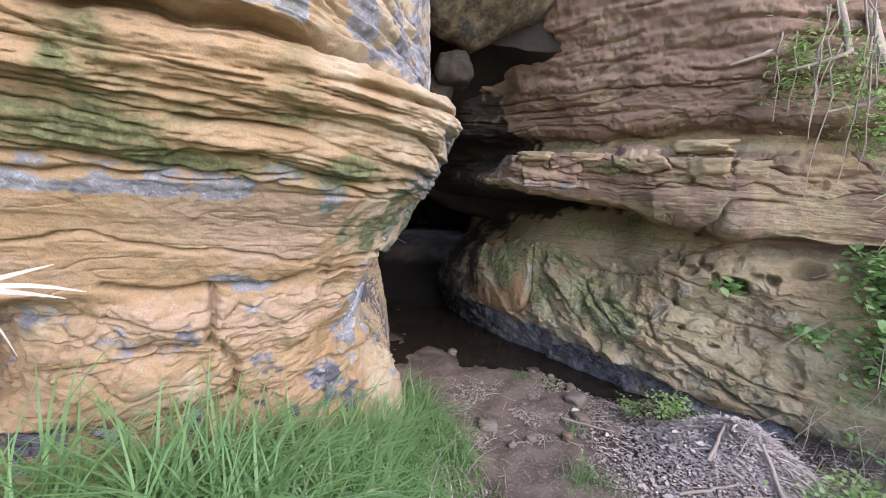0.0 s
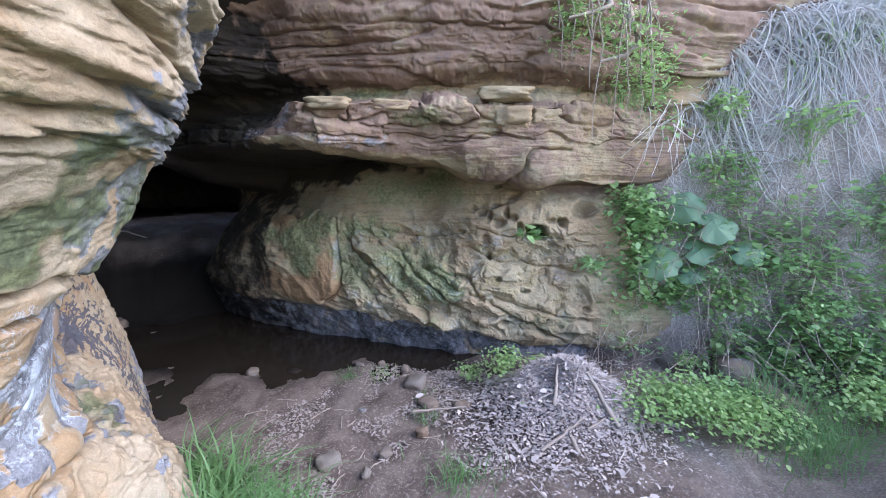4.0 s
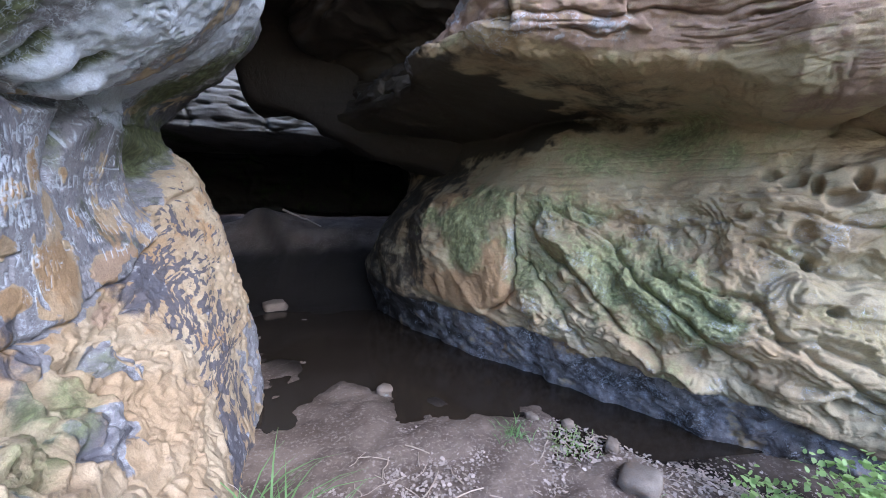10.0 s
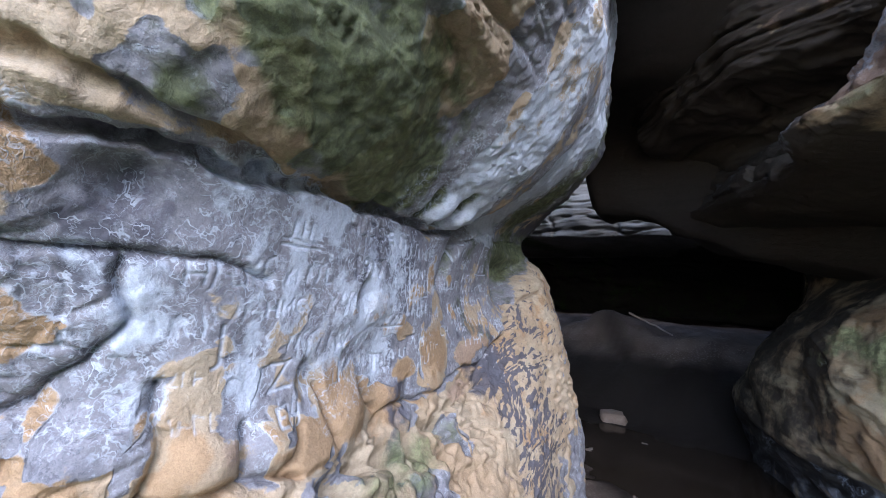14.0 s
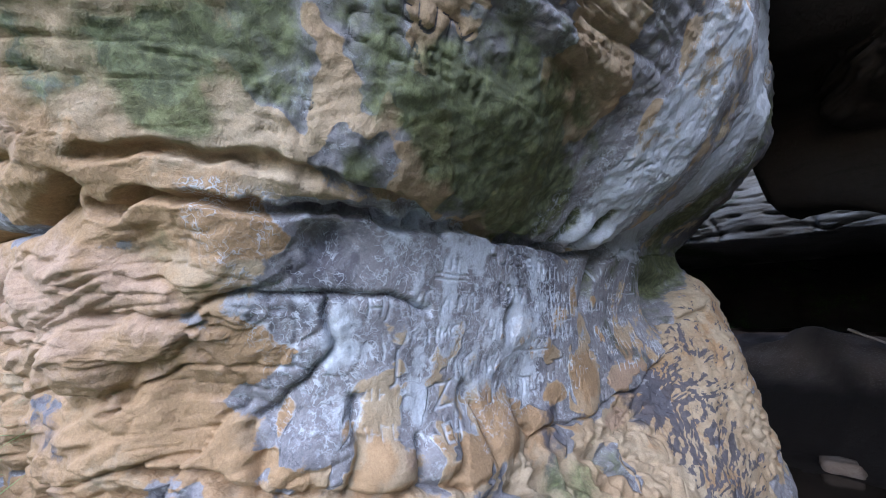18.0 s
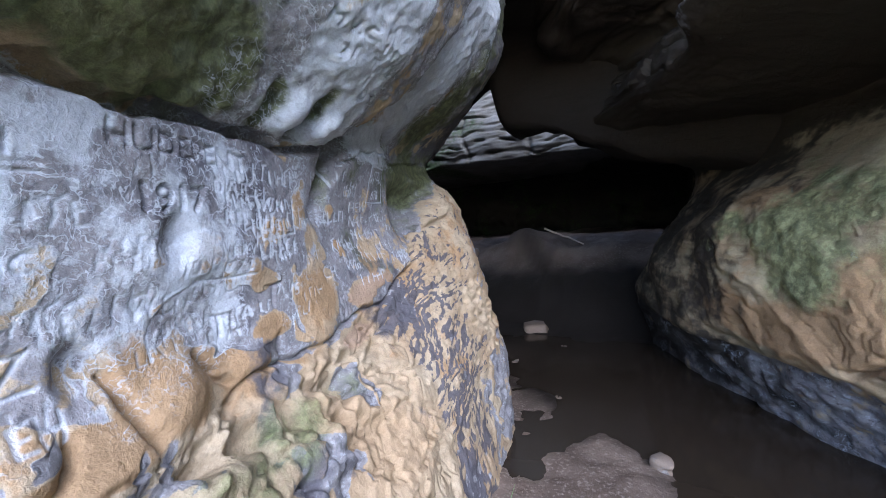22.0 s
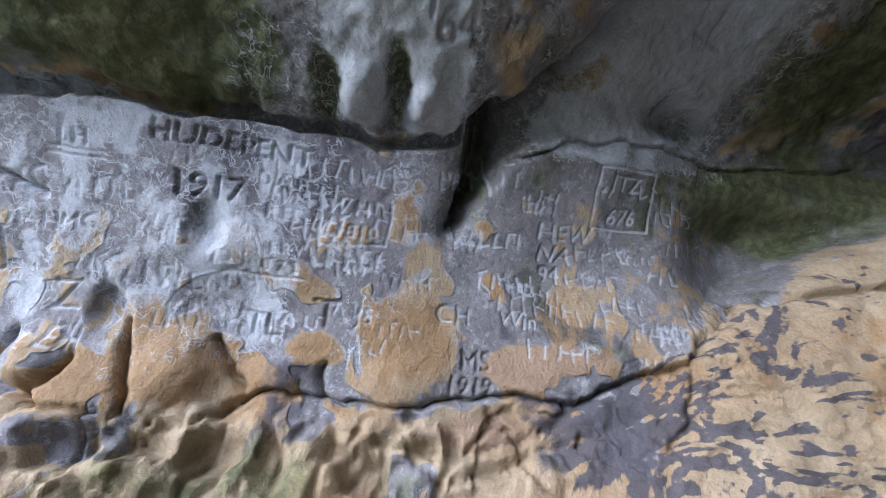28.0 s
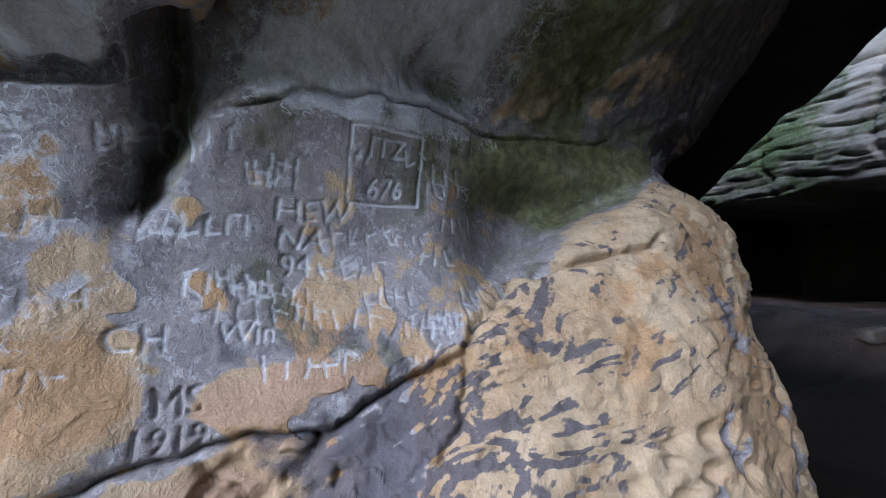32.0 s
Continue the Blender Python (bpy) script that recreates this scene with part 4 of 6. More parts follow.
RIGHT_CRACKS = (
    (.022, .07, [(6.28, 1.56), (6.24, 1.30), (6.21, 1.10), (6.17, 0.78), (6.28, 0.64), (6.42, 0.56)]),
    (.018, .05, [(6.15, 1.36), (5.85, 1.10), (5.57, 0.91), (5.30, 0.66), (5.05, 0.50)]),
    (.018, .06, [(5.90, 1.46), (5.60, 1.30), (5.44, 1.20), (5.25, 1.00), (5.09, 0.90), (4.84, 0.71), (4.63, 0.58)]),
    (.014, .04, [(5.80, 1.52), (5.5, 1.42), (5.18, 1.36), (4.9, 1.42), (4.66, 1.46)]),
    (.015, .04, [(6.06, 1.12), (5.95, 0.9), (5.83, 0.71), (5.53, 0.47)]),
    (.015, .045, [(5.35, 1.10), (5.1, 1.06), (4.66, 0.97), (4.46, 0.78), (4.28, 0.65), (4.0, 0.5)]),
    (.016, .05, [(4.6, 0.82), (4.29, 0.75), (3.93, 0.65), (3.63, 0.56), (3.3, 0.48)]),
    (.018, .06, [(4.12, 0.53), (3.93, 0.45), (3.7, 0.28), (3.4, 0.14), (3.1, 0.05)]),
    (.014, .04, [(4.6, 1.28), (4.3, 1.18), (4.0, 1.12), (3.6, 1.05), (3.2, 1.0)]),
    (.012, .035, [(4.5, 1.50), (4.2, 1.44), (3.9, 1.42), (3.6, 1.40)]),
    (.015, .05, [(4.28, 1.95), (4.16, 2.06), (4.08, 2.22), (4.0, 2.32), (3.6, 2.34)]),
    (.010, .03, [(5.83, 2.47), (5.36, 2.43), (4.75, 2.44), (4.3, 2.43), (4.0, 2.42)]),
    (.010, .03, [(5.4, 2.53), (5.05, 2.51), (4.7, 2.53), (4.4, 2.5)]),
    (.012, .04, [(6.6, 3.55), (5.6, 3.42), (4.6, 3.36), (3.6, 3.34), (3.0, 3.3)]),
    (.010, .03, [(5.6, 3.66), (4.6, 3.62), (3.6, 3.64)]),
)
RIGHT_HOLES = [
    (4.39, 1.22, .028, .028, -.08), (4.46, 1.68, .05, .04, -.06), (4.27, 1.57, .06, .05, -.08), (4.14, 1.61, .05, .04, -.06), (4.59, 1.72, .05, .03, -.05),
    (3.88, 1.45, .10, .08, -.20), (3.60, 1.58, .045, .05, -.12), (4.40, 1.36, .06, .05, -.06), (4.05, 1.52, .04, .05, -.08), (4.20, 1.66, .03, .06, -.09), (4.36, 1.64, .03, .05, -.08), (3.3, .62, .05, .03, -.06), (4.0, .80, .05, .02, -.05), (4.29, .94, .04, .025, -.06), (4.33, 1.75, .05, .03, -.05), (3.72, 1.58, .06, .03, -.05),
    (3.36, 1.70, .12, .08, -.10), (4.20, 0.46, .06, .05, -.05), (3.5, .30, .12, .04, -.10), (4.72, 0.9, .05, .05, .03), (5.7, 1.2, .2, .12, .04)]


def right_rock():
    s = spaced([(0.6, 2.8, 0.05), (2.8, 6.5, 0.0078), (6.5, 7.6, 0.014), (7.6, 10.9, 0.05)])
    z = spaced([(-0.4, 0.0, 0.05), (0.0, 1.75, 0.0078), (1.75, 2.5, 0.005), (2.5, 3.4, 0.008), (3.4, 4.1, 0.016), (4.1, 4.5, 0.04)])
    S, Z = np.meshgrid(s, z, indexing="ij")
    line, way = right_line(s)
    nrm = np.stack([-way[:, 1], way[:, 0]], 1)
    zs = np.array([l[0] for l in RIGHT_LEVELS])
    cols = np.stack([smooth(RS, l[1], s) for l in RIGHT_LEVELS], 0)
    lip = np.interp(s, [3.3, 3.66, 4.13, 4.6, 4.79, 4.92, 5.44, 5.67, 5.85, 6.4, 7.0], [1.82, 1.85, 1.94, 1.97, 2.17, 2.25, 2.26, 2.32, 2.40, 2.40, 2.3]) - 2.22
    lip = lip + 0.012 * noise3(np.stack([s * 6, s * 0, s * 0], 1), 3)
    off = np.stack([smooth(zs, cols[:, i], z - lip[i] * bump(z, 2.2, 0.26)) for i in range(len(s))], 0)
    P = np.empty((len(s), len(z), 3))
    P[..., :2] = line[:, None] + off[..., None] * nrm[:, None]
    P[..., 2] = Z
    N = grid_normals(P)
    N *= np.sign(np.sum(N[..., :2] * nrm[:, None], axis=2).mean())
    q = P.reshape(-1, 3)
    S1, Z1 = S.ravel(), Z.ravel()
    Sw = S1 + 0.03 * fbm(q * 5, 3, 931)
    Zw = Z1 + 0.025 * fbm(q * 5, 3, 941)
    ledge = step(2.2, 2.3, Z1 - np.repeat(lip, len(z))) * (1 - step(2.78, 2.86, Z1))
    upper = step(2.9, 3.0, Z1)
    bank = (1 - ledge) * (1 - upper)
    d = 0.03 * fbm(q * 2.0, 4, 103) + 0.005 * fbm(q * 8, 3, 109) + 0.0025 * fbm(q * 22, 3, 113)
    bedz = Z1 - 0.02 * S1 + 0.015 * fbm(q * 1.5, 2, 7)
    jut, gap = strata(S1, bedz, 0.14, 131)
    jut2, gap2 = strata(S1, bedz + 0.008 * fbm(q * 5, 2, 133), 0.036, 135)
    d += upper * (0.034 * jut - 0.05 * gap + 0.005 * jut2 - 0.022 * joints(S1, bedz, 1.3, 9, 411, 0.035) - 0.010 * joints(S1, bedz, 2.5, 26, 413, 0.05) + 0.004 * fbm(np.stack([S1 * 4, S1 * 0, bedz * 60], 1), 3, 415) - 0.012 * gap2 * step(0.0, 0.4, noise3(q * 2.0, 171)) + 0.014 * flakes(2.2 * fbm(q * (3, 3, 9), 3, 139)) + 0.010 * fbm(q * (9, 9, 16), 3, 173))
    # the ledge: one thick slab, and broken blocks in rows upon it
    Sb = S1 + 0.16 * fbm(q * 2.4, 3, 8) + 0.035 * fbm(q * 9, 3, 10)
    Zb = Z1 - 0.01 * (S1 - 5) + 0.075 * fbm(q * 1.7, 3, 18) + 0.018 * fbm(q * 7, 3, 20)
    out, near = courses(Sb, Zb, [2.43, 2.60, 2.80], [0.75, 0.42], 431)
    near = near + 0.03 * step(0.0, 0.3, noise3(q * 3.1, 425))
    blocks = ledge * step(2.425, 2.435, Zb)
    d += blocks * (0.055 * out - 0.045 * np.exp(-(near / 0.016) ** 2) - 0.018 * joints(S1, bedz, 1.5, 14, 427, 0.04) + 0.010 * fbm(q * (8, 8, 14), 3, 179) + 0.008 * flakes(2.0 * fbm(q * (4, 4, 12), 3, 177)))
    d -= ledge * (1 - blocks) * (0.016 * joints(S1, bedz, 1.2, 13, 417, 0.03) + 0.007 * joints(S1, bedz, 3, 30, 419, 0.05))
    d += ledge * (0.003 * fbm(np.stack([S1 * 5, S1 * 0, bedz * 70], 1), 3, 421) + 0.006 * fbm(q * (10, 10, 20), 3, 423))
    # two worn rows of letters cut into the slab
    for a, b0, b1, lean in ((4.50, 2.09, 2.14, 0), (4.47, 2.09, 2.14, .02), (4.44, 2.10, 2.15, 0), (4.52, 2.01, 2.06, 0), (4.49, 2.01, 2.06, .02), (4.46, 2.01, 2.06, 0), (4.43, 2.02, 2.07, .02)):
        d -= 0.012 * np.exp(-((S1 - a - lean * (Z1 - b0) / 0.05) / 0.006) ** 2) * step(b0 - 0.01, b0, Z1) * (1 - step(b1, b1 + 0.01, Z1))
    # slanting ribs of the bank, running down along the face
    rib = Z1 - 0.62 * np.maximum(S1 - 4.75, 0) - 0.16 * np.minimum(S1 - 4.75, 0) + 0.08 * fbm(q * 2.5, 3, 143)
    along = S1 * 0.85 + Z1 * 0.5
    wander = np.stack([fbm(q * 3, 3, 141 + k) for k in (0, 1, 2)], 1)
    grain = np.stack([rib * 4.2, along * 1.3, S1 * 0], 1) + 0.45 * wander
    shell = flakes(4.2 * fbm(grain, 3, 147), 0.95)
    ribs = np.abs(fbm(grain * 1.6, 2, 149))
    region = step(3.0, 3.6, S1) * (1 - step(6.05, 6.25, S1)) * step(0.25, 0.45, Z1) * (1 - step(1.42, 1.60, Z1))
    d += bank * (0.3 + 0.7 * region) * (0.022 * shell + 0.006 * (ribs - 0.3) * region - 0.016 * region * np.exp(-(ribs / 0.035) ** 2))
    shell2 = flakes(2.4 * fbm(q * (6, 6, 11) + 0.3 * wander, 3, 151), 0.9)
    d += bank * step(2.8, 3.4, S1) * (1 - step(6.0, 6.3, S1)) * 0.006 * shell2
    # smooth flat beds under the recess
    flat_bed = step(1.50, 1.56, Zw) * (1 - step(1.85, 2.0, Z1)) * step(4.3, 4.6, S1) * (1 - step(6.2, 6.6, S1))
    d += flat_bed * (0.008 * jut2 - 0.02 * gap2)
    d += 0.045 * spots(Sw, Zw, [(4.02, 1.75, .14, .10, 1), (3.95, 2.06, .18, .12, 1.8), (3.78, 1.72, .10, .09, 1), (4.5, 1.55, .2, .06, .6)])
    low = 1 - step(0.0, 0.07, Zw - np.interp(S1, [4.0, 4.4, 5.06, 5.57, 6.2, 6.5, 7.4, 8.6], [0.10, 0.26, 0.34, 0.38, 0.43, 0.46, 0.42, 0.5]))
    d -= 0.05 * low - 0.03 * low * fbm(q * 6, 3, 157)
    d += 0.05 * step(6.2, 6.27, Sw) * (1 - step(7.2, 8.0, S1)) * step(0.5, 0.62, Zw) * (1 - step(1.5, 1.8, Z1))
    # smooth back of the recess
    d *= 1 - 0.75 * step(1.55, 1.75, Z1) * (1 - step(2.15, 2.20, Z1 - np.repeat(lip, len(z)))) * step(4.5, 4.8, S1)
    for width, depth, course in RIGHT_CRACKS:
        d -= 1.3 * depth * np.exp(-(reach(Sw, Zw, course) / width) ** 1.3 * 1.2)
    d += 1.5 * pits(Sw, Zw, RIGHT_HOLES)
    n1, n2 = fbm(q * 2.0, 4, 161), fbm(q * 5, 4, 163)
    rust = spots(Sw, Zw, [(6.6, .70, .50, .16, 1.1), (6.38, .92, .14, .28, 1.0), (7.2, .75, .4, .22, .8), (6.9, 1.50, .5, .10, .6), (7.0, 1.1, .25, .15, .5)])
    lip_all = np.repeat(lip, len(z))
    # Shade painted into the colour: recess, ledge underside and inner cleft.
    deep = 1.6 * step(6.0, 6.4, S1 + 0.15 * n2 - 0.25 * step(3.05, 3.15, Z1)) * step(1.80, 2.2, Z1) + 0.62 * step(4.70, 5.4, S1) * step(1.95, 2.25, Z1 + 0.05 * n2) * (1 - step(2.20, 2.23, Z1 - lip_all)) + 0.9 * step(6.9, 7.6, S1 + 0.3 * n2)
    flags = {
        "ochre": 0.4 * upper + rust + 0.3 * n1 + 0.2 * bank * (1 - step(4.6, 5.2, S1)) * step(0.4, 0.7, Z1),
        "pink": 0.75 * upper + 0.6 * ledge + 0.3 * n1,
        "patina": 0.75 * low + 0.25 * n2 + 0.35 * ledge * step(0.0, 0.5, n1) * step(5.0, 5.6, S1) + spots(Sw, Zw, [(4.95, 1.42, .3, .06, .5)]),
        "purple_and_shade": 0.5 * low * step(-0.2, 0.5, n2) - 0.1 + 0.3 * n2 + 0.9 * deep,
        "moss": (0.22 + 0.26 * step(4.4, 5.0, S1 + 0.3 * n2)) * bank + 0.25 * upper * step(0.2, 0.8, n2) + 0.35 * n1 + spots(Sw, Zw, [(4.87, .85, .22, .16, .5), (6.5, 1.5, .5, .15, .5), (6.75, 1.15, .30, .22, .5), (7.3, 1.2, .3, .2, .7), (5.75, 1.45, .35, .12, .35), (4.9, 2.6, .25, .1, .5), (4.0, 2.1, .3, .15, .3)]) - 0.6 * rust - 0.5 * low - 0.3 * upper - 1.0 * deep,
        "streak": 0.5 * low * step(0.1, 0.6, n2 + 0.3 * n1) + spots(Sw, Zw, [(5.06, .84, .03, .06, 1.2), (6.24, 1.15, .035, .30, .75), (5.75, 2.42, .25, .06, .7)]) + 0.1 * n2 + 0.35 * region * step(0.3, 0.6, ribs) + 0.3 * step(4.9, 5.6, S1) * ledge * n1,
    }
    P = P + (d.reshape(S.shape))[..., None] * N
    back = np.stack([np.interp(s, [0, 11], [8.5, 4.5]), np.interp(s, [0, 11], [4.0, 11.5])], 1)
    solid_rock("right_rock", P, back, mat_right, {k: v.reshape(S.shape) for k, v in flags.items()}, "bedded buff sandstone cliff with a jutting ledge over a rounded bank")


right_rock()


def slab_rock(name, x, y, under, top, step_size, material, label, seed, dark=0.0):
    """A block of rock with a rough underside: under(x, y) and top give its heights."""
    xs, ys = np.arange(x[0], x[1], step_size), np.arange(y[0], y[1], step_size)
    X, Y = np.meshgrid(xs, ys, indexing="ij")
    q = np.stack([X.ravel(), Y.ravel(), X.ravel() * 0], 1)
    low = under(X.ravel(), Y.ravel()) + 0.10 * fbm(q * 1.5, 4, seed)
    high = np.full(len(q), top) + 0.2 * fbm(q * 0.8, 3, seed + 9)
    nx, ny = X.shape
    edge = np.zeros((nx, ny), bool)
    edge[0] = edge[-1] = edge[:, 0] = edge[:, -1] = True
    high[edge.ravel()] = low[edge.ravel()] + 0.001
    V = np.concatenate([np.column_stack([q[:, :2], low]), np.column_stack([q[:, :2], high])])
    f = quads(nx, ny)
    F = np.concatenate([f, f[:, ::-1] + nx * ny])
    zero = np.zeros(len(V))
    ob = new(name, mesh_from(name, V, F, material, {"ochre": zero, "patina": zero, "moss": zero, "purple_and_shade": zero + dark, "pink": zero, "streak": zero}))
    return tagged(ob, label, "rock", kind="structure")


def roof_under(x, y):
    """Underside of the roof: low over the cave, a pointed arch at its far mouth, high beyond."""
    arch = 3.36 - 0.68 * np.maximum(-1.42 - x, 0) - 0.80 * step(-1.42, -1.24, x) - 0.33 * np.maximum(x + 1.25, 0)
    at_mouth = step(6.5, 7.0, y) * (1 - step(7.5, 7.9, y))
    inside = 3.75 - 0.45 * step(4.6, 6.3, y) + 0.12 * np.sin(y * 2) + 1.3 * step(7.4, 8.2, y)
    return np.maximum((1 - at_mouth) * inside + at_mouth * arch, 0.2)


# The roof's near-black colour holds the cave's shade.
slab_rock("cave_roof", (-9.6, 7.0), (4.35, 9.75), roof_under, 6.2, 0.08, mat_shaded_rock, "rough sandstone roof of the cave, shade painted into its near-black colour", 201)


def boulder(name, at, size, seed, material, label, category="rock", turn=0.0, box=0.0, flags=None, subdiv=4, rough=0.16, group=""):
    """A weathered stone: an uneven ball, or a rounded block where box is high."""
    bm = bmesh.new()
    bmesh.ops.create_icosphere(bm, subdivisions=subdiv, radius=1)
    V = np.array([v.co for v in bm.verts])
    F = np.array([[v.index for v in f.verts] for f in bm.faces])
    bm.free()
    B = V / np.max(np.abs(V), axis=1)[:, None]
    V = V * (1 - box) + B * box * 0.8
    V = V * (1 + rough * fbm(V * 1.3 + seed * 3.1, 4, seed)[:, None]) + 0.04 * fbm(V * 6 + seed, 3, seed + 5)[:, None] * V
    V = V * np.array(size)
    n = len(V)
    f = {"ochre": 0.3 * fbm(V * 3 + seed, 3, seed), "pink": np.zeros(n), "patina": 0.2 + 0.4 * fbm(V * 4 + seed, 3, seed + 1), "purple_and_shade": np.zeros(n), "moss": 0.2 * fbm(V * 4, 3, seed + 2), "streak": np.zeros(n)}
    for k, v in (flags or {}).items():
        f[k] = f[k] + v
    ob = new(name, mesh_from(name, V, F, material, f))
    ob.matrix_world = pose(*at, 0, 0, turn)
    return tagged(ob, label, category, group)


boulder("chockstone", (0.22, 4.30, 4.66), (0.88, 0.9, 0.88), 3, mat_right, "dark grey boulder wedged in the top of the cleft", flags={"purple_and_shade": 0.62, "moss": 0.2})
boulder("chockstone", (0.05, 4.30, 3.55), (0.21, 0.22, 0.19), 5, mat_right, "small grey stone jammed in the cleft below a boulder", flags={"purple_and_shade": 0.9}, box=0.4)
boulder("chockstone", (-0.10, 4.4, 3.36), (0.15, 0.2, 0.17), 8, mat_right, "small grey stone jammed in the cleft below a boulder", flags={"purple_and_shade": 0.9}, box=0.3)


# Added boulder, coloured near black, that keeps light out of the inner cleft.
boulder("chockstone", (0.0, 6.1, 3.95), (0.7, 0.6, 0.6), 21, mat_shaded_rock, "dark boulder added deep in the cleft to block light", box=0.3)
# Added rock with shade in its colour, standing where only a dark gap shows.
boulder("shaded_gap_filler", (-3.9, -0.1, 1.2), (1.25, 1.5, 2.2), 12, mat_shaded_rock, "added near-black rock in place of the shaded gap beside the outcrop", flags={"moss": 0.3, "patina": 0.2}, box=0.3, subdiv=5)
# Both side walls are added, near-black blocks that keep sky light out.
slab_rock("cave_light_block", (-11.0, -7.6), (6.2, 16.0), lambda x, y: 0 * x - 0.5, 7.5, 0.25, mat_shaded_rock, "added near-black wall that blocks sky light at the far side of the cave", 221)
slab_rock("cave_light_block", (2.2, 8.5), (9.2, 16.0), lambda x, y: 0 * x - 0.5, 7.5, 0.25, mat_shaded_rock, "added near-black wall that blocks sky light at the far side of the cave", 231)


# the cliff past the far mouth of the cave
def far_cliff():
    x = np.arange(-10.5, 8, 0.06)
    z = spaced([(-0.3, 2.6, 0.08), (2.6, 5.2, 0.03), (5.2, 9.0, 0.2)])
    X, Z = np.meshgrid(x, z, indexing="ij")
    q = np.stack([X.ravel(), X.ravel() * 0 + 12, Z.ravel()], 1)
    edge = 2.95 + 0.1 * fbm(np.stack([X.ravel() * 0.8, X.ravel() * 0, X.ravel() * 0], 1), 2, 5)
    y = 12.2 + 4.0 * (1 - step(-0.08, 0.08, q[:, 2] - edge))
    jut, gap = strata(q[:, 0], q[:, 2] + 0.03 * q[:, 0], 0.26, 303)
    jut2, gap2 = strata(q[:, 0], q[:, 2] + 0.03 * q[:, 0], 0.09, 307)
    joint = np.abs((q[:, 0] + 0.15 * fbm(q * (0.2, 1, 3), 2, 309)) % 1.7 - 0.85)
    y += 0.08 * fbm(q * (0.8, 1, 1.6), 3, 301) - 0.05 * jut + 0.10 * gap - 0.015 * jut2 + 0.03 * gap2 + 0.12 * np.exp(-(joint / 0.035) ** 2)
    y += 0.5 * step(3.4, 6.5, q[:, 2])
    P = np.stack([q[:, 0], y, q[:, 2]], 1).reshape(*X.shape, 3)
    # The undercut's shade is painted in: near black below the cliff's edge.
    flags = {"ochre": X * 0, "patina": 0.3 + 0 * X, "moss": (0.22 + 0.5 * fbm(q * 1.2, 3, 321)).reshape(X.shape) + (0.35 * step(-4.4, -5.6, X)) * step(2.95, 3.05, Z), "purple_and_shade": 1.5 * (1 - step(2.85, 2.95, Z)), "pink": X * 0, "streak": X * 0}
    back = np.stack([x, np.full(len(x), 19.0)], 1)
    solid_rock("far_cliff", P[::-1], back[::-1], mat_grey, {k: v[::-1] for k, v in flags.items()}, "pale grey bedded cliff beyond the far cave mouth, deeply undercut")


far_cliff()


# ---- ground ----
def bank_foot(y):
    return 4.05 + 0.75 * (2.65 - y)


def ground_height(x, y):
    g = smooth([-3, 0, 0.6, 1.05, 1.6, 2.3, 3.0, 20], [0.9, 0.75, 0.71, 0.58, 0.33, 0.04, 0.0, 0.0], y)
    g = g * (1 - step(0.9, 2.6, x) * step(0.5, 1.6, y))
    g += 0.42 * step(0.35, -0.5, x) * (1 - step(2.3, 3.3, y)) * step(0.3, 1.4, y)
    lump = noise3(np.stack([x * 3.1, y * 3.1, 0 * x], 1), 77) if np.ndim(x) == 1 else 0.0
    g += (0.34 + 0.12 * lump) * np.exp(-(((x - 2.55) / 0.60) ** 2 + ((y - 2.95) / 0.48) ** 2) ** 1.4)
    g -= 0.14 * bump(x + y * 0.78, 5.55, 0.28) * step(6.4, 5.8, y) * step(2.0, 2.8, y)
    foot = bank_foot(y)
    g += (3.3 * step(0, 1.15, x - foot) + 2.2 * step(1.0, 4.0, x - foot)) * (1 - step(5.0, 8.0, y))
    g += 0.30 * np.exp(-((x + 1.8) / 0.5) ** 2 - ((y - 9.6) / 0.4) ** 2)
    g += 0.55 * step(7.9, 8.9, y + 0.12 * (x + 2.0)) + 0.45 * step(8.7, 9.6, y + 0.12 * (x + 2.0)) - 0.07 * np.maximum(step(5.8, 6.1, y + 0.75 * (x + 0.7) + 0.3 * lump), step(0.7, 1.0, x)) * step(4.6, 5.4, y - 0.25 * (x - 0.5)) * (1 - step(7.0, 7.8, y))
    return g


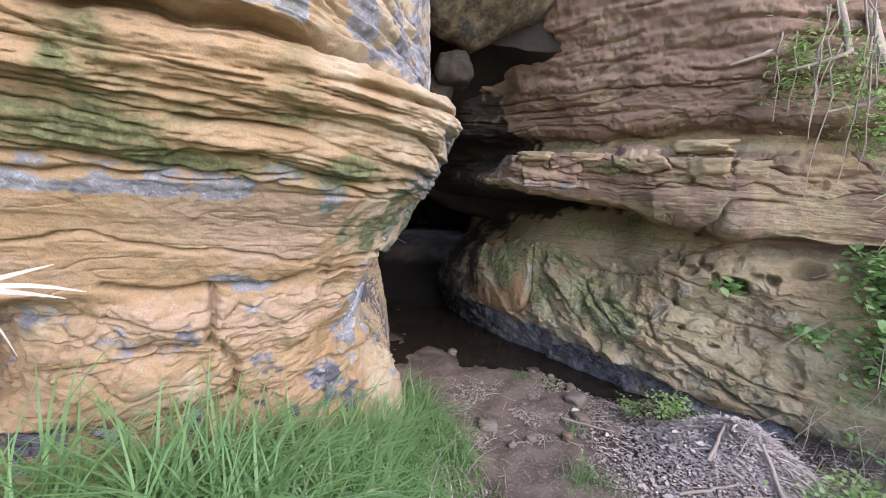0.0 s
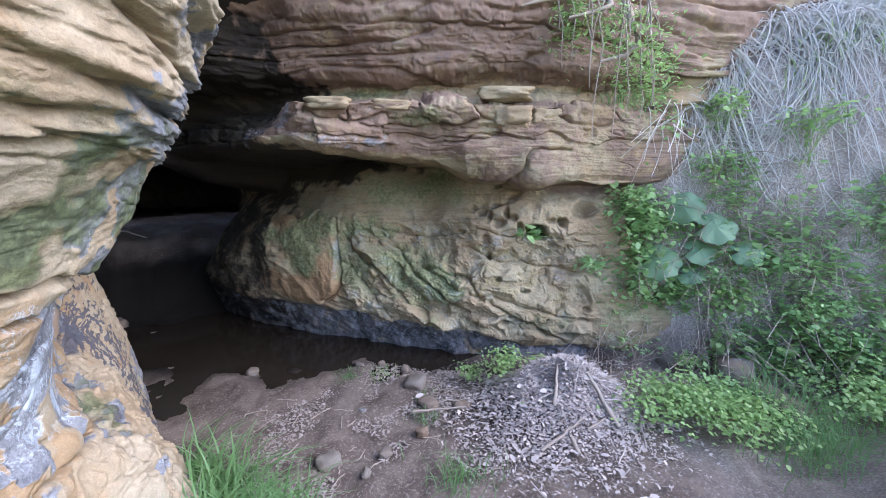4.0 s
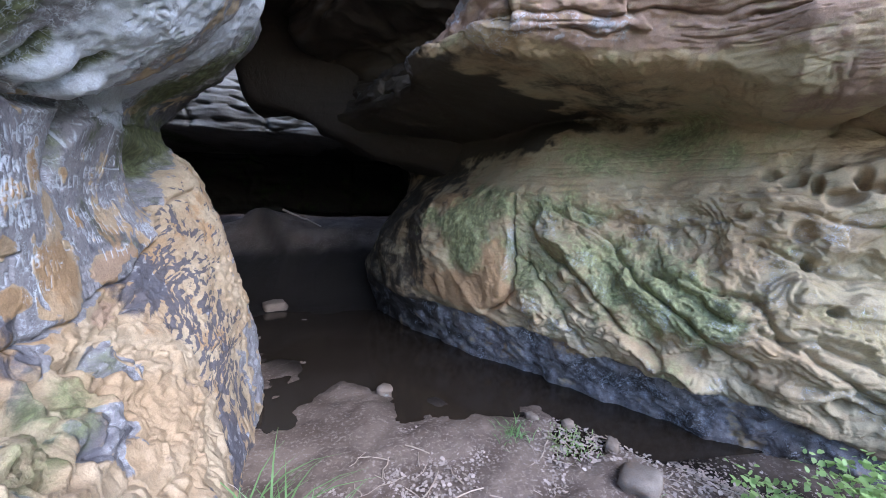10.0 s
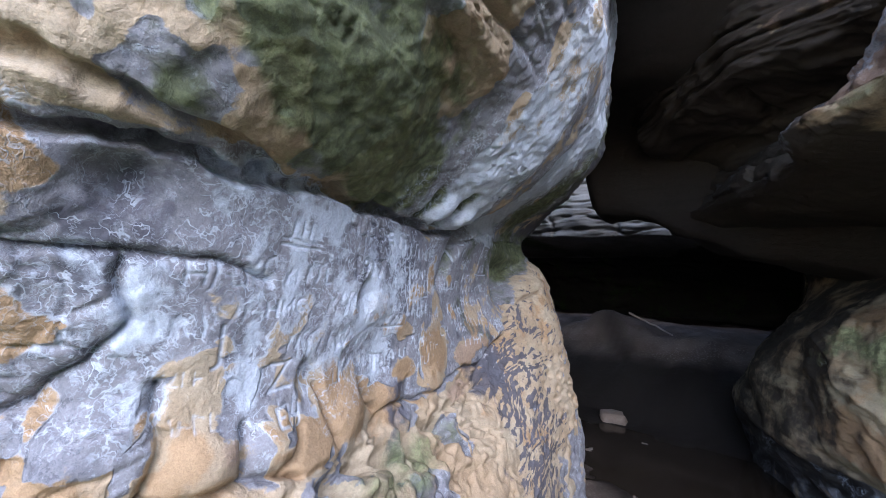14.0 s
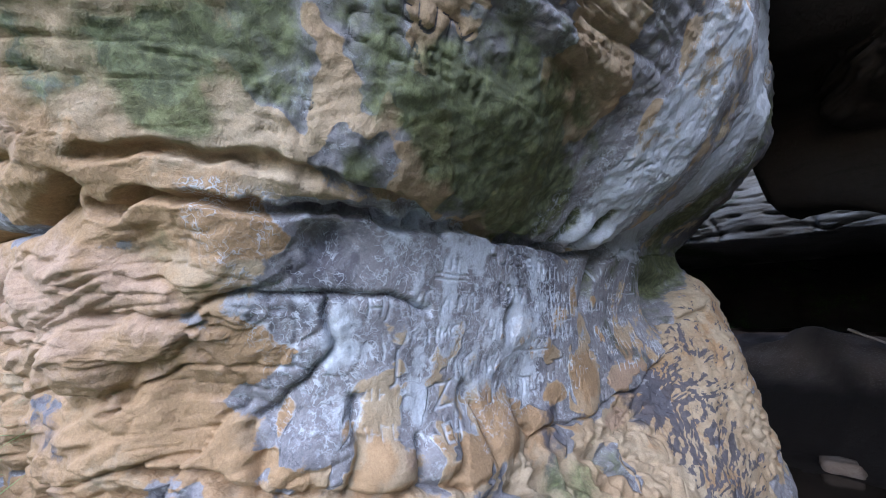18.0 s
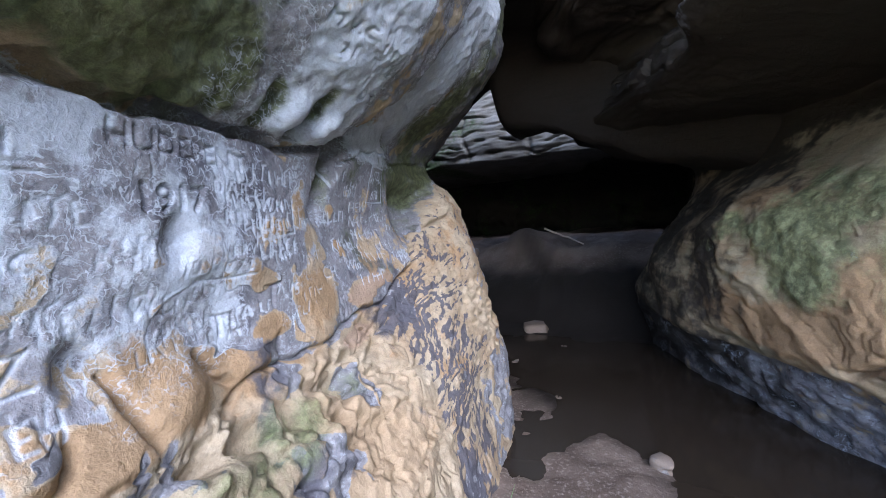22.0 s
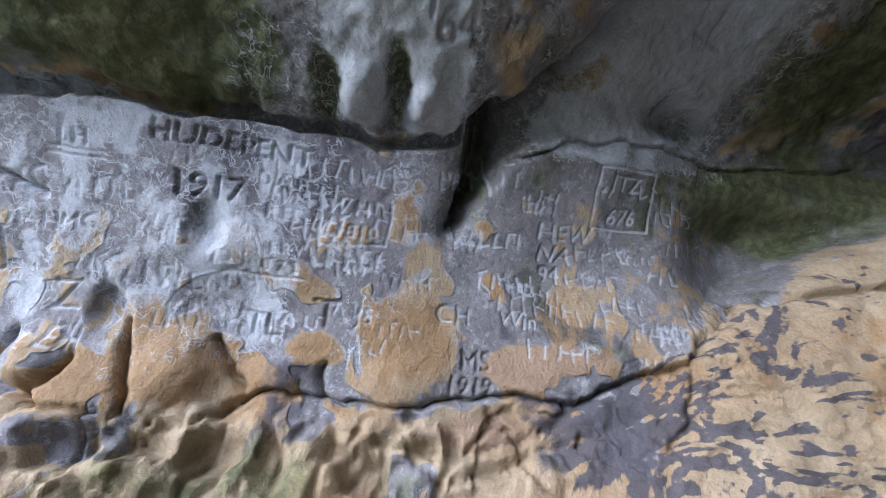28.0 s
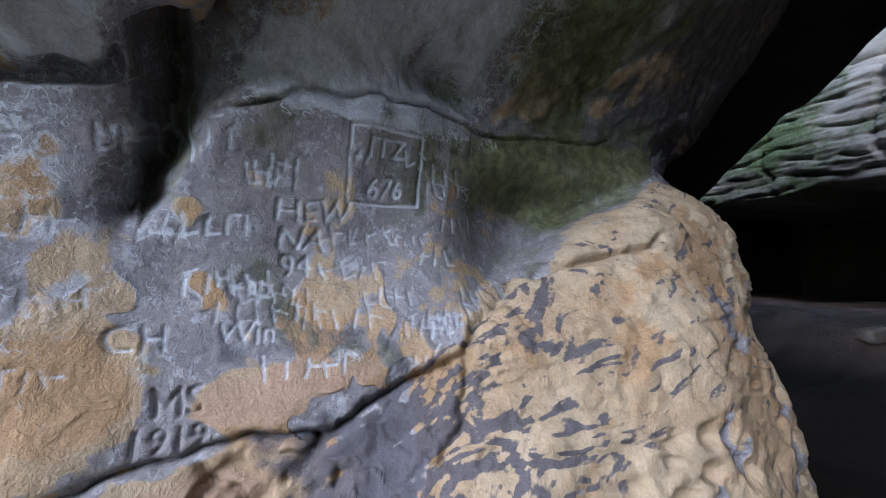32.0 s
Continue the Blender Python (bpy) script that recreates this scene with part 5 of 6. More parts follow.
def ground():
    x = spaced([(-40, -6, 2.0), (-6, -1.5, 0.1), (-1.5, 5.4, 0.03), (5.4, 8, 0.12), (8, 40, 2.0)])
    y = spaced([(-40, -4, 2.0), (-4, 0, 0.12), (0, 7.0, 0.03), (7.0, 14, 0.1), (14, 40, 2.0)])
    X, Y = np.meshgrid(x, y, indexing="ij")
    q = np.stack([X.ravel(), Y.ravel(), X.ravel() * 0], 1)
    Z = ground_height(q[:, 0], q[:, 1]) + (0.03 + 0.05 * step(7.5, 9.0, q[:, 1])) * fbm(q * 2, 4, 401) + 0.008 * fbm(q * 12, 3, 411)
    V = np.column_stack([q[:, :2], Z])
    # Real wet ground, stretched over the cave floor to paint its shade.
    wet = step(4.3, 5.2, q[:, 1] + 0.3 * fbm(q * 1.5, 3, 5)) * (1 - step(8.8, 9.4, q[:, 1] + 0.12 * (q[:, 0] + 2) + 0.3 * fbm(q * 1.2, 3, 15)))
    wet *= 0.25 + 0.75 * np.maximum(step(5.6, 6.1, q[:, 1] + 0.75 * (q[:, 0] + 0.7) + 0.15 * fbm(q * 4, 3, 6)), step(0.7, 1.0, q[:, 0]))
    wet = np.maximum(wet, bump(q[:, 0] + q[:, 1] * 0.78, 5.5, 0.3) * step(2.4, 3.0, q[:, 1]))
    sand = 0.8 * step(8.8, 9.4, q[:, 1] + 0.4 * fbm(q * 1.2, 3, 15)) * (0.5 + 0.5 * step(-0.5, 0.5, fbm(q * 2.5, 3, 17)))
    ob = new("ground", mesh_from("ground", V, quads(len(x), len(y)), mat_soil, {"wet": wet, "sand": sand, "bounce_meadow": 1 - step(-0.6, 0.8, q[:, 1]), "dry": np.maximum(step(0.0, 0.3, q[:, 0] - bank_foot(q[:, 1])) * step(0.15, 0.5, Z), 0.45 * step(2.4, 3.2, q[:, 0]) * (1 - step(2.6, 3.2, q[:, 1]))) * (1 - step(6.0, 7.0, q[:, 1])) * (0.6 + 0.4 * step(-0.4, 0.3, fbm(q * 4, 3, 27)))}))
    tagged(ob, "damp brown soil with leaf litter sloping into the cave", "ground", kind="structure")


ground()

# ---- water ----
def pool():
    x, y = np.arange(-1.6, 3.2, 0.08), np.arange(4.2, 7.6, 0.08)
    X, Y = np.meshgrid(x, y, indexing="ij")
    V = np.stack([X.ravel(), Y.ravel(), np.full(X.size, -0.012)], 1)
    ob = new("water", mesh_from("water", V, quads(len(x), len(y)), water_mat))
    tagged(ob, "shallow dark water over mud on the cave floor", "water", kind="structure")


pool()


# ---- plants and litter: builders ----
def blades(base, length, width, angle, lean, rng, seg=5):
    """Arching strips rooted at base (n, 3)."""
    n = len(base)
    t = np.linspace(0, 1, seg + 1)
    out = np.stack([np.cos(angle), np.sin(angle)], 1)
    reachx = length * lean
    V = np.zeros((n, seg + 1, 2, 3))
    for k, u in enumerate(t):
        c = np.column_stack([base[:, 0] + out[:, 0] * reachx * u ** 1.8, base[:, 1] + out[:, 1] * reachx * u ** 1.8, base[:, 2] + length * (u - lean * 0.75 * u ** 2.4)])
        w = width * (1 - u ** 2.2) * 0.5 + 0.0004
        side = np.column_stack([-out[:, 1], out[:, 0], np.zeros(n)])
        twist = (rng.random(n) - 0.5) * 0.4 * u
        side[:, 2] += twist
        V[:, k, 0], V[:, k, 1] = c - side * w[:, None], c + side * w[:, None]
    V = V.reshape(-1, 3)
    i = (np.arange(n) * (seg + 1) * 2)[:, None] + (np.arange(seg) * 2)[None]
    i = i.ravel()
    return V, np.stack([i, i + 1, i + 3, i + 2], 1)


LEAF = np.array([(0, 0, 0), (0.22, 0.28, 0.05), (0.17, 0.7, 0.03), (0, 1, -0.06), (-0.17, 0.7, 0.03), (-0.22, 0.28, 0.05), (0, 0.5, -0.02)])
LEAF_FACES = np.array([(0, 1, 6, 5), (1, 2, 3, 6), (6, 3, 4, 5)])


def leaves(at, size, rng, tilt=0.9, broad=1.5):
    """Small folded leaves at the points, turned at random."""
    n = len(at)
    yaw, pitch, roll = rng.random(n) * 6.283, rng.normal(0.1, tilt * 0.5, n), rng.normal(0, 0.35, n)
    cy, sy, cp, sp, cr, sr = np.cos(yaw), np.sin(yaw), np.cos(pitch), np.sin(pitch), np.cos(roll), np.sin(roll)
    L = LEAF * (broad, 1, 1)
    x = L[None, :, 0] * cr[:, None] + L[None, :, 2] * sr[:, None]
    z = -L[None, :, 0] * sr[:, None] + L[None, :, 2] * cr[:, None]
    y = np.repeat(L[None, :, 1], n, 0)
    y, z = y * cp[:, None] - z * sp[:, None], y * sp[:, None] + z * cp[:, None]
    x, y = x * cy[:, None] - y * sy[:, None], x * sy[:, None] + y * cy[:, None]
    V = np.stack([x, y, z], 2) * size[:, None, None] + at[:, None]
    F = (LEAF_FACES[None] + (np.arange(n) * 7)[:, None, None]).reshape(-1, 4)
    return V.reshape(-1, 3), F


def tube(points, radii, sides=6):
    """Verts and faces of a tapered round rod along the points."""
    p = np.array(points, float)
    d = np.gradient(p, axis=0)
    d /= np.linalg.norm(d, axis=1)[:, None] + 1e-9
    ref = np.array([0.31, 0.17, 0.93]) if abs(d[0, 2]) < 0.9 else np.array([1.0, 0.1, 0.0])
    a = np.cross(d, ref)
    a /= np.linalg.norm(a, axis=1)[:, None] + 1e-9
    b = np.cross(d, a)
    ang = np.arange(sides) * 2 * math.pi / sides
    V = p[:, None] + np.array(radii)[:, None, None] * (a[:, None] * np.cos(ang)[None, :, None] + b[:, None] * np.sin(ang)[None, :, None])
    n = len(p)
    i, j = np.meshgrid(np.arange(n - 1), np.arange(sides), indexing="ij")
    k = (j + 1) % sides
    F = np.stack([i * sides + j, i * sides + k, (i + 1) * sides + k, (i + 1) * sides + j], 2).reshape(-1, 4)
    return V.reshape(-1, 3), F


def joined(pieces):
    V, F, n = [], [], 0
    for v, f in pieces:
        V.append(v)
        F.append(f + n)
        n += len(v)
    return np.concatenate(V), np.concatenate(F)


def add(name, pieces, mat, parent=None, flat=False):
    V, F = joined(pieces)
    ob = new(name, mesh_from(name, V, F, mat, flat=flat))
    ob.parent = parent
    return ob


def on_ground(xy, lift=0.0):
    return np.column_stack([xy, ground_height(xy[:, 0], xy[:, 1]) + lift])


def curve_rod(rng, start, way, length, bend=0.3, sag=0.4, n=7):
    """Points of a bent stem that leaves start along way and sags."""
    u = np.linspace(0, 1, n)[:, None]
    side = rng.normal(0, bend, 3)
    return np.array(start) + np.array(way) * length * u + side * length * u ** 2 * 0.5 + np.array([0, 0, -sag]) * length * u ** 2


def stick(name, a, b, r, label, parent=None, seed=0, kink=0.04):
    rng = np.random.default_rng(seed)
    n = 9
    u = np.linspace(0, 1, n)[:, None]
    p = np.array(a) * (1 - u) + np.array(b) * u + rng.normal(0, kink, (n, 3)) * np.linalg.norm(np.array(b) - a) * 0.25 * np.sin(u * math.pi)
    v, f = tube(p, np.linspace(r, r * 0.55, n) * rng.uniform(0.85, 1.1, n), 7)
    ob = add(name, [(v, f)], mat_wood, parent)
    return ob if parent else tagged(ob, label, "stick")


# ---- grass at the foot of the left rock ----
def grass_bank():
    rng = np.random.default_rng(11)
    pts = []
    while len(pts) < 6400:
        x, y = rng.uniform(-1.6, 1.1), rng.uniform(0.75, 3.95)
        edge = np.interp(y, [0.8, 1.5, 2.1, 2.6, 3.1, 3.5, 3.95], [1.1, 0.9, 0.72, 0.56, 0.34, 0.10, -0.22])
        inner = np.interp(y, [0.8, 1.7, 2.2, 2.7, 3.2, 3.95], [-1.6, -1.2, -0.62, -0.30, -0.30, -0.42])
        if inner < x < edge and noise3(np.array([[x * 4.5, y * 4.5, 0.0]]), 33)[0] > rng.uniform(-1.1, 0.35) and rng.random() < 1.2 - 0.8 * step(edge - 0.5, edge, np.array([x]))[0]:
            pts.append((x, y))
    xy = np.array(pts)
    base = on_ground(xy)
    length = rng.uniform(0.25, 0.80, len(xy)) * (1 + 0.25 * noise3(np.column_stack([xy * 4.5, xy[:, 0] * 0]), 34)) * np.interp(xy[:, 0], [-1, -0.4, 0.2, 0.9], [1.1, 0.95, 0.68, 0.45])
    length *= 1 - 0.8 * np.exp(-((xy[:, 0] - np.interp(xy[:, 1], [0.8, 1.6, 2.4], [0.0, 0.16, 0.40])) / 0.38) ** 2) * (xy[:, 1] < 2.75)
    v = blades(base, length, rng.uniform(0.006, 0.015, len(xy)), rng.uniform(0, 6.283, len(xy)), rng.uniform(0.35, 1.0, len(xy)), rng)
    tagged(add("grass", [v], mat_grass), "long arching green grass at the foot of the rock", "grass", kind="stuff")
    dry = xy[rng.choice(len(xy), 260)]
    v = blades(on_ground(dry), rng.uniform(0.25, 0.55, 260), np.full(260, 0.004), rng.uniform(0, 6.283, 260), rng.uniform(0.5, 1.0, 260), rng)
    tagged(add("dry_grass", [v], mat_straw), "pale dead grass stems among the green blades", "grass", kind="stuff")


grass_bank()


def tuft(at, n, length, mat, label, seed, spread=0.06):
    rng = np.random.default_rng(seed)
    xy = np.array(at[:2]) + rng.normal(0, spread, (n, 2))
    base = np.column_stack([xy, np.full(n, at[2])])
    v = blades(base, rng.uniform(0.5, 1, n) * length, rng.uniform(0.003, 0.007, n), rng.uniform(0, 6.283, n), rng.uniform(0.3, 0.8, n), rng)
    tagged(add("grass_tuft", [v], mat), label, "grass", kind="stuff")


tuft((1.09, 4.54, -0.02), 90, 0.16, mat_grass, "small tuft of green grass beside the water", 21)
tuft((1.42, 4.42, -0.02), 260, 0.07, mat_young, "low bright green cress beside the water", 22, 0.09)
tuft((1.62, 3.86, -0.04), 70, 0.13, mat_grass, "small tuft of green grass among wet stones", 23, 0.05)
tuft((1.45, 3.55, -0.02), 60, 0.14, mat_grass, "thin tuft of grass on the mud", 24, 0.07)
tuft((1.25, 2.75, 0.0), 160, 0.26, mat_grass, "tuft of tall green grass on the slope", 25, 0.12)
tuft((3.5, 1.5, 0.02), 260, 0.42, mat_grass, "arching tuft of long grass beside the stream", 27, 0.16)
tuft((3.85, 1.45, 0.02), 260, 0.45, mat_grass, "arching tuft of long grass beside the stream", 28, 0.18)
tuft((4.0, 1.9, 0.1), 220, 0.4, mat_grass, "tuft of tall green grass beside the stream", 26, 0.2)


def leafy_plant(name, at, radius, height, count, leaf, mat, label, seed, stems=14):
    """A bushy herb: thin stems and a crown of small leaves."""
    rng = np.random.default_rng(seed)
    root = new(name)
    root.location = at
    rods, tips = [], []
    for k in range(stems):
        a, r = rng.random() * 6.283, radius * math.sqrt(rng.random())
        end = np.array([math.cos(a) * r, math.sin(a) * r, height * rng.uniform(0.6, 1.1)])
        u = np.linspace(0, 1, 5)[:, None]
        p = end * u * np.array([1, 1, 0]) + np.array([0, 0, 1]) * end[2] * np.sqrt(u)
        p = p + np.array([end[0], end[1], 0]) * 0.4 * (1 - u) * 0.8
        rods.append(tube(p, np.linspace(0.0035, 0.0015, 5), 4))
        tips.append(p[-1])
    tips = np.array(tips)
    pick = tips[rng.integers(0, len(tips), count)] + rng.normal(0, 1, (count, 3)) * np.array([radius * 0.3, radius * 0.3, height * 0.22])
    pick[:, 2] = np.maximum(pick[:, 2], 0.01)
    for rod in rods:
        add("stem", [rod], mat, root)
    add("foliage", [leaves(pick, rng.uniform(0.6, 1.2, count) * leaf, rng)], mat, root)
    return tagged(root, label, "plant")


leafy_plant("wild_herb", (2.33, 3.55, 0.14), 0.20, 0.16, 330, 0.042, mat_young, "light green herb growing on the debris heap", 31)
leafy_plant("wild_herb", (2.08, 3.72, 0.05), 0.12, 0.13, 130, 0.035, mat_young, "light green herb growing on the debris heap", 32)
leafy_plant("wild_herb", (2.70, 3.45, 0.12), 0.10, 0.12, 90, 0.038, mat_young, "light green herb growing on the debris heap", 33)
leafy_plant("wild_herb", (2.15, 2.95, 0.10), 0.10, 0.10, 70, 0.035, mat_young, "small light green herb among dead reeds", 34)
leafy_plant("clover", (3.15, 2.25, 0.12), 0.40, 0.15, 1500, 0.042, mat_young, "dense patch of bright round-leaved clover", 35, 30)
leafy_plant("clover", (3.45, 2.0, 0.10), 0.36, 0.14, 1100, 0.042, mat_young, "dense patch of bright round-leaved clover", 41, 24)
leafy_plant("bank_herb", (3.75, 2.25, 0.02), 0.22, 0.2, 260, 0.05, mat_leaf, "mid-green leafy herb beside the stream", 42, 10)
leafy_plant("hedge_mustard", (-0.28, 1.35, 0.45), 0.10, 0.42, 60, 0.055, mat_young, "yellow-green weed standing in the grass", 36, 6)
leafy_plant("wall_fern", (3.02, 3.88, 1.36), 0.13, 0.12, 90, 0.11, mat_leaf, "small green plant rooted in a hole of the rock", 37)
leafy_plant("wall_fern", (3.50, 3.45, 1.02), 0.16, 0.15, 150, 0.06, mat_leaf, "green creeper at the edge of the rock", 38)


# ---- the heap of flood debris ----
def debris_heap():
    rng = np.random.default_rng(51)
    root = new("debris_heap")
    root.location = (0, 0, 0)
    n = 38000
    xy = np.column_stack([rng.normal(2.55, 0.40, n), rng.normal(2.92, 0.34, n)])
    far = rng.random(n) < 0.40
    xy[far] = np.column_stack([rng.uniform(-0.1, 2.6, far.sum()), rng.uniform(2.5, 4.7, far.sum())])
    keep = ~far | (fbm(np.column_stack([xy * 1.8, xy[:, 0] * 0]), 3, 59) > -0.1)
    xy, far = xy[keep], far[keep]
    n = len(xy)
    base = on_ground(xy, 0.008)
    base[:, 2] += np.where(far, 0.0, rng.uniform(0, 0.05, n))
    size = np.where(far, rng.uniform(0.008, 0.03, n), 0.010 + rng.gamma(1.6, 0.009, n))
    for name, sel, broad in (("litter", far, 1.6), ("leaf_litter", ~far & (rng.random(n) < 0.6), 1.3), ("reed_litter", ~far & (rng.random(n) < 0.6), 0.22)):
        add(name, [leaves(base[sel], size[sel] * (1.5 if name == "reed_litter" else 1.0), rng, 0.35, broad)], {"litter": mat_scrap, "leaf_litter": mat_litter, "reed_litter": mat_straw}[name], root)
    rods = []
    for k in range(150):
        x, y = rng.normal(2.6, 0.40), rng.normal(2.9, 0.34)
        a, l = rng.uniform(0, 6.283), rng.uniform(0.08, 0.34)
        p = np.array([[x + math.cos(a) * l * u, y + math.sin(a) * l * u, 0] for u in np.linspace(-0.5, 0.5, 4)])
        p[:, 2] = ground_height(p[:, 0], p[:, 1]) + rng.uniform(0.02, 0.07) + rng.normal(0, 0.012, 4)
        rods.append(tube(p, np.full(4, rng.uniform(0.002, 0.006)), 4))
    tagged(add("reed_mat", rods, mat_straw, root), kind="stuff")
    rods = []
    for k in range(170):
        x, y = rng.uniform(0.0, 2.2), rng.uniform(2.6, 4.5)
        a, l = rng.uniform(0, 6.283), rng.uniform(0.05, 0.25)
        p = np.array([[x + math.cos(a) * l * u, y + math.sin(a) * l * u, 0] for u in np.linspace(-0.5, 0.5, 4)])
        p[:, :2] += rng.normal(0, 0.008, (4, 2))
        p[:, 2] = ground_height(p[:, 0], p[:, 1]) + rng.uniform(0.006, 0.02)
        rods.append(tube(p, np.full(4, rng.uniform(0.0015, 0.005)), 4))
    tagged(add("twig_litter", rods, mat_wood, root), kind="stuff")
    for k, (a, b, r) in enumerate((((2.10, 2.42, 0.16), (2.52, 3.25, 0.42), .016), ((2.75, 3.15, 0.40), (3.15, 2.30, 0.22), .020), ((2.95, 2.95, 0.36), (3.35, 2.75, 0.22), .016), ((2.2, 2.75, 0.25), (2.45, 2.95, 0.40), .014),
                                   ((2.55, 2.40, 0.17), (2.60, 2.75, 0.30), .018), ((2.8, 3.3, 0.32), (2.95, 2.9, 0.40), .012), ((3.0, 3.2, 0.22), (3.3, 2.5, 0.15), .010), ((1.9, 2.6, 0.05), (2.3, 2.55, 0.2), .012),
                                   ((2.4, 3.1, 0.36), (2.9, 2.7, 0.36), .008), ((2.3, 2.5, 0.2), (2.9, 2.5, 0.25), .009), ((2.7, 2.3, 0.15), (3.2, 2.6, 0.22), .011), ((1.35, 3.6, 0.02), (1.75, 3.35, 0.05), .010))):
        g = ground_height(np.array([a[0], b[0]]), np.array([a[1], b[1]]))
        stick("branch", (a[0], a[1], g[0] + 0.05), (b[0], b[1], g[1] + 0.08), r * 1.25, "", root, 60 + k)
    tagged(root, "heap of dead reeds, twigs and leaf litter", "debris")


debris_heap()

# ---- loose stones ----
for k, (x, y, r, h, what) in enumerate(((0.55, 3.45, .10, .07, "pale"), (1.60, 4.02, .14, .09, "brown"), (0.25, 5.22, .08, .05, "grey"), (1.28, 4.72, .05, .03, "pale"), (1.50, 4.62, .05, .035, "pale"), (1.66, 4.35, .06, .05, "brown"),
                                        (1.55, 3.66, .10, .05, "grey"), (1.78, 3.45, .08, .05, "brown"), (0.95, 3.3, .06, .04, "grey"), (0.75, 3.2, .05, .03, "pale"), (1.0, 3.9, .04, .03, "grey"), (1.3, 3.35, .06, .05, "brown"),
                                        (-1.24, 7.71, .17, .09, "pale"), (-1.10, 6.60, .09, .05, "grey"), (-0.5, 5.9, .05, .03, "grey"), (-0.75, 7.2, .06, .04, "grey"), (0.1, 6.1, .04, .02, "grey"), (-2.9, 9.4, .14, .1, "grey"))):
    boulder("stone", (x, y, float(ground_height(np.array([x]), np.array([y]))[0]) + h * 0.35), (r, r * 0.8, h), 300 + k, mat_stone, f"{what} rounded sandstone lying on the wet mud", "stone", turn=k * 47, box=0.5, subdiv=3, rough=0.24, flags={"patina": 0.2 if what == "grey" else -0.3, "ochre": 0.5 if what == "brown" else -0.2}, group="loose stones on the cave floor")
for k, (x, y, z, sx, sy, sz) in enumerate(((4.10, 2.75, 0.02, .17, .15, .16), (3.85, 2.85, -.08, .12, .11, .11), (4.45, 2.45, .05, .20, .17, .18), (3.70, 2.60, -.12, .12, .10, .08), (4.15, 1.95, .03, .42, .17, .13), (4.25, 2.25, .10, .20, .17, .20))):
    boulder("boulder", (x, y, z), (sx, sy, sz), 340 + k, mat_stone, "grey-brown block lying beside the stream", "stone", turn=k * 61, box=0.6, subdiv=3, flags={"moss": 0.2 if k in (2, 5) else 0}, group="blocks beside the stream")


# ---- blocks resting on the ledge ----
def on_right(s, z, out):
    p, way = right_line(np.array([s]))
    return (p[0, 0] - way[0, 1] * out, p[0, 1] + way[0, 0] * out, z)


for k, (s, z, out, sx, sy, sz) in enumerate(((4.28, 2.80, .42, .28, .16, .065), (4.24, 2.60, .40, .20, .15, .10), (4.72, 2.70, .42, .16, .14, .10), (5.62, 2.70, .92, .20, .15, .055), (3.92, 2.62, .30, .17, .13, .08), (5.2, 2.70, .66, .18, .14, .05))):
    _, way = right_line(np.array([s]))
    boulder("ledge_block", on_right(s, z, out), (sx, sy, sz), 360 + k, mat_right, "flat buff sandstone block resting on the ledge", "stone", turn=math.degrees(math.atan2(way[0, 1], way[0, 0])) + 4 * k, box=0.92, subdiv=4, rough=0.22, flags={"moss": 0.3 if k == 2 else 0, "patina": -0.3}, group="blocks on the ledge")


# ---- twigs and shoots hanging from the top of the right rock ----
def hanging_shrub(s, z, spread, shoots, seed):
    rng = np.random.default_rng(seed)
    root = new("hanging_shrub")
    at = np.array(on_right(s, z, 0.45))
    root.location = at
    p = np.array([(0.10, 0.35, 0.75), (0.03, 0.12, 0.35), (0, 0, 0.08), (-0.10, 0.02, -0.02), (-0.30, 0.14, -0.06)])
    add("trunk", [tube(p + rng.normal(0, 0.02, p.shape), [0.035, 0.032, 0.028, 0.02, 0.01], 7)], mat_wood, root)
    for k in range(shoots):
        x = rng.normal(0, spread)
        u = np.linspace(0, 1, 7)[:, None]
        line = np.array([x * 0.6, -0.4 * x, 0.45]) * (1 - u) + np.array([x, -0.5 * x - 0.1, -rng.uniform(0.2, 0.75)]) * u + rng.normal(0, 0.014, (7, 3))
        add("shoot", [tube(line, np.linspace(0.008, 0.003, 7), 5)], mat_wood, root)
    c = rng.normal(0, 1, (520, 3)) * (spread * 0.8, spread * 0.6, 0.17) + (0.12, 0.0, -0.05)
    add("foliage", [leaves(c, rng.uniform(0.03, 0.07, 520), rng, 0.9, 0.9)], mat_young, root)
    tagged(root, "dead twigs and pale young shoots hanging over the rock", "shrub", "shrubs on the rock edge")


for k, (s_at, z_at, wide, n) in enumerate(((3.45, 3.42, 0.24, 8), (3.15, 3.10, 0.20, 6), (3.85, 3.55, 0.12, 3))):
    hanging_shrub(s_at, z_at, wide, n, 400 + k)


# ---- the overgrown bank ----
def bank_points(rng, n, y0, y1, lo, hi):
    """Points on the slope of the bank between two heights."""
    y = rng.uniform(y0, y1, n * 8)
    x = bank_foot(y) + rng.uniform(-0.1, 2.2, n * 8)
    p = on_ground(np.column_stack([x, y]))
    p = p[(p[:, 2] > lo) & (p[:, 2] < hi)]
    p = p[fbm(p * 2.6, 3, 19) + rng.normal(0, 0.10, len(p)) > 0.15]
    return p[:n]


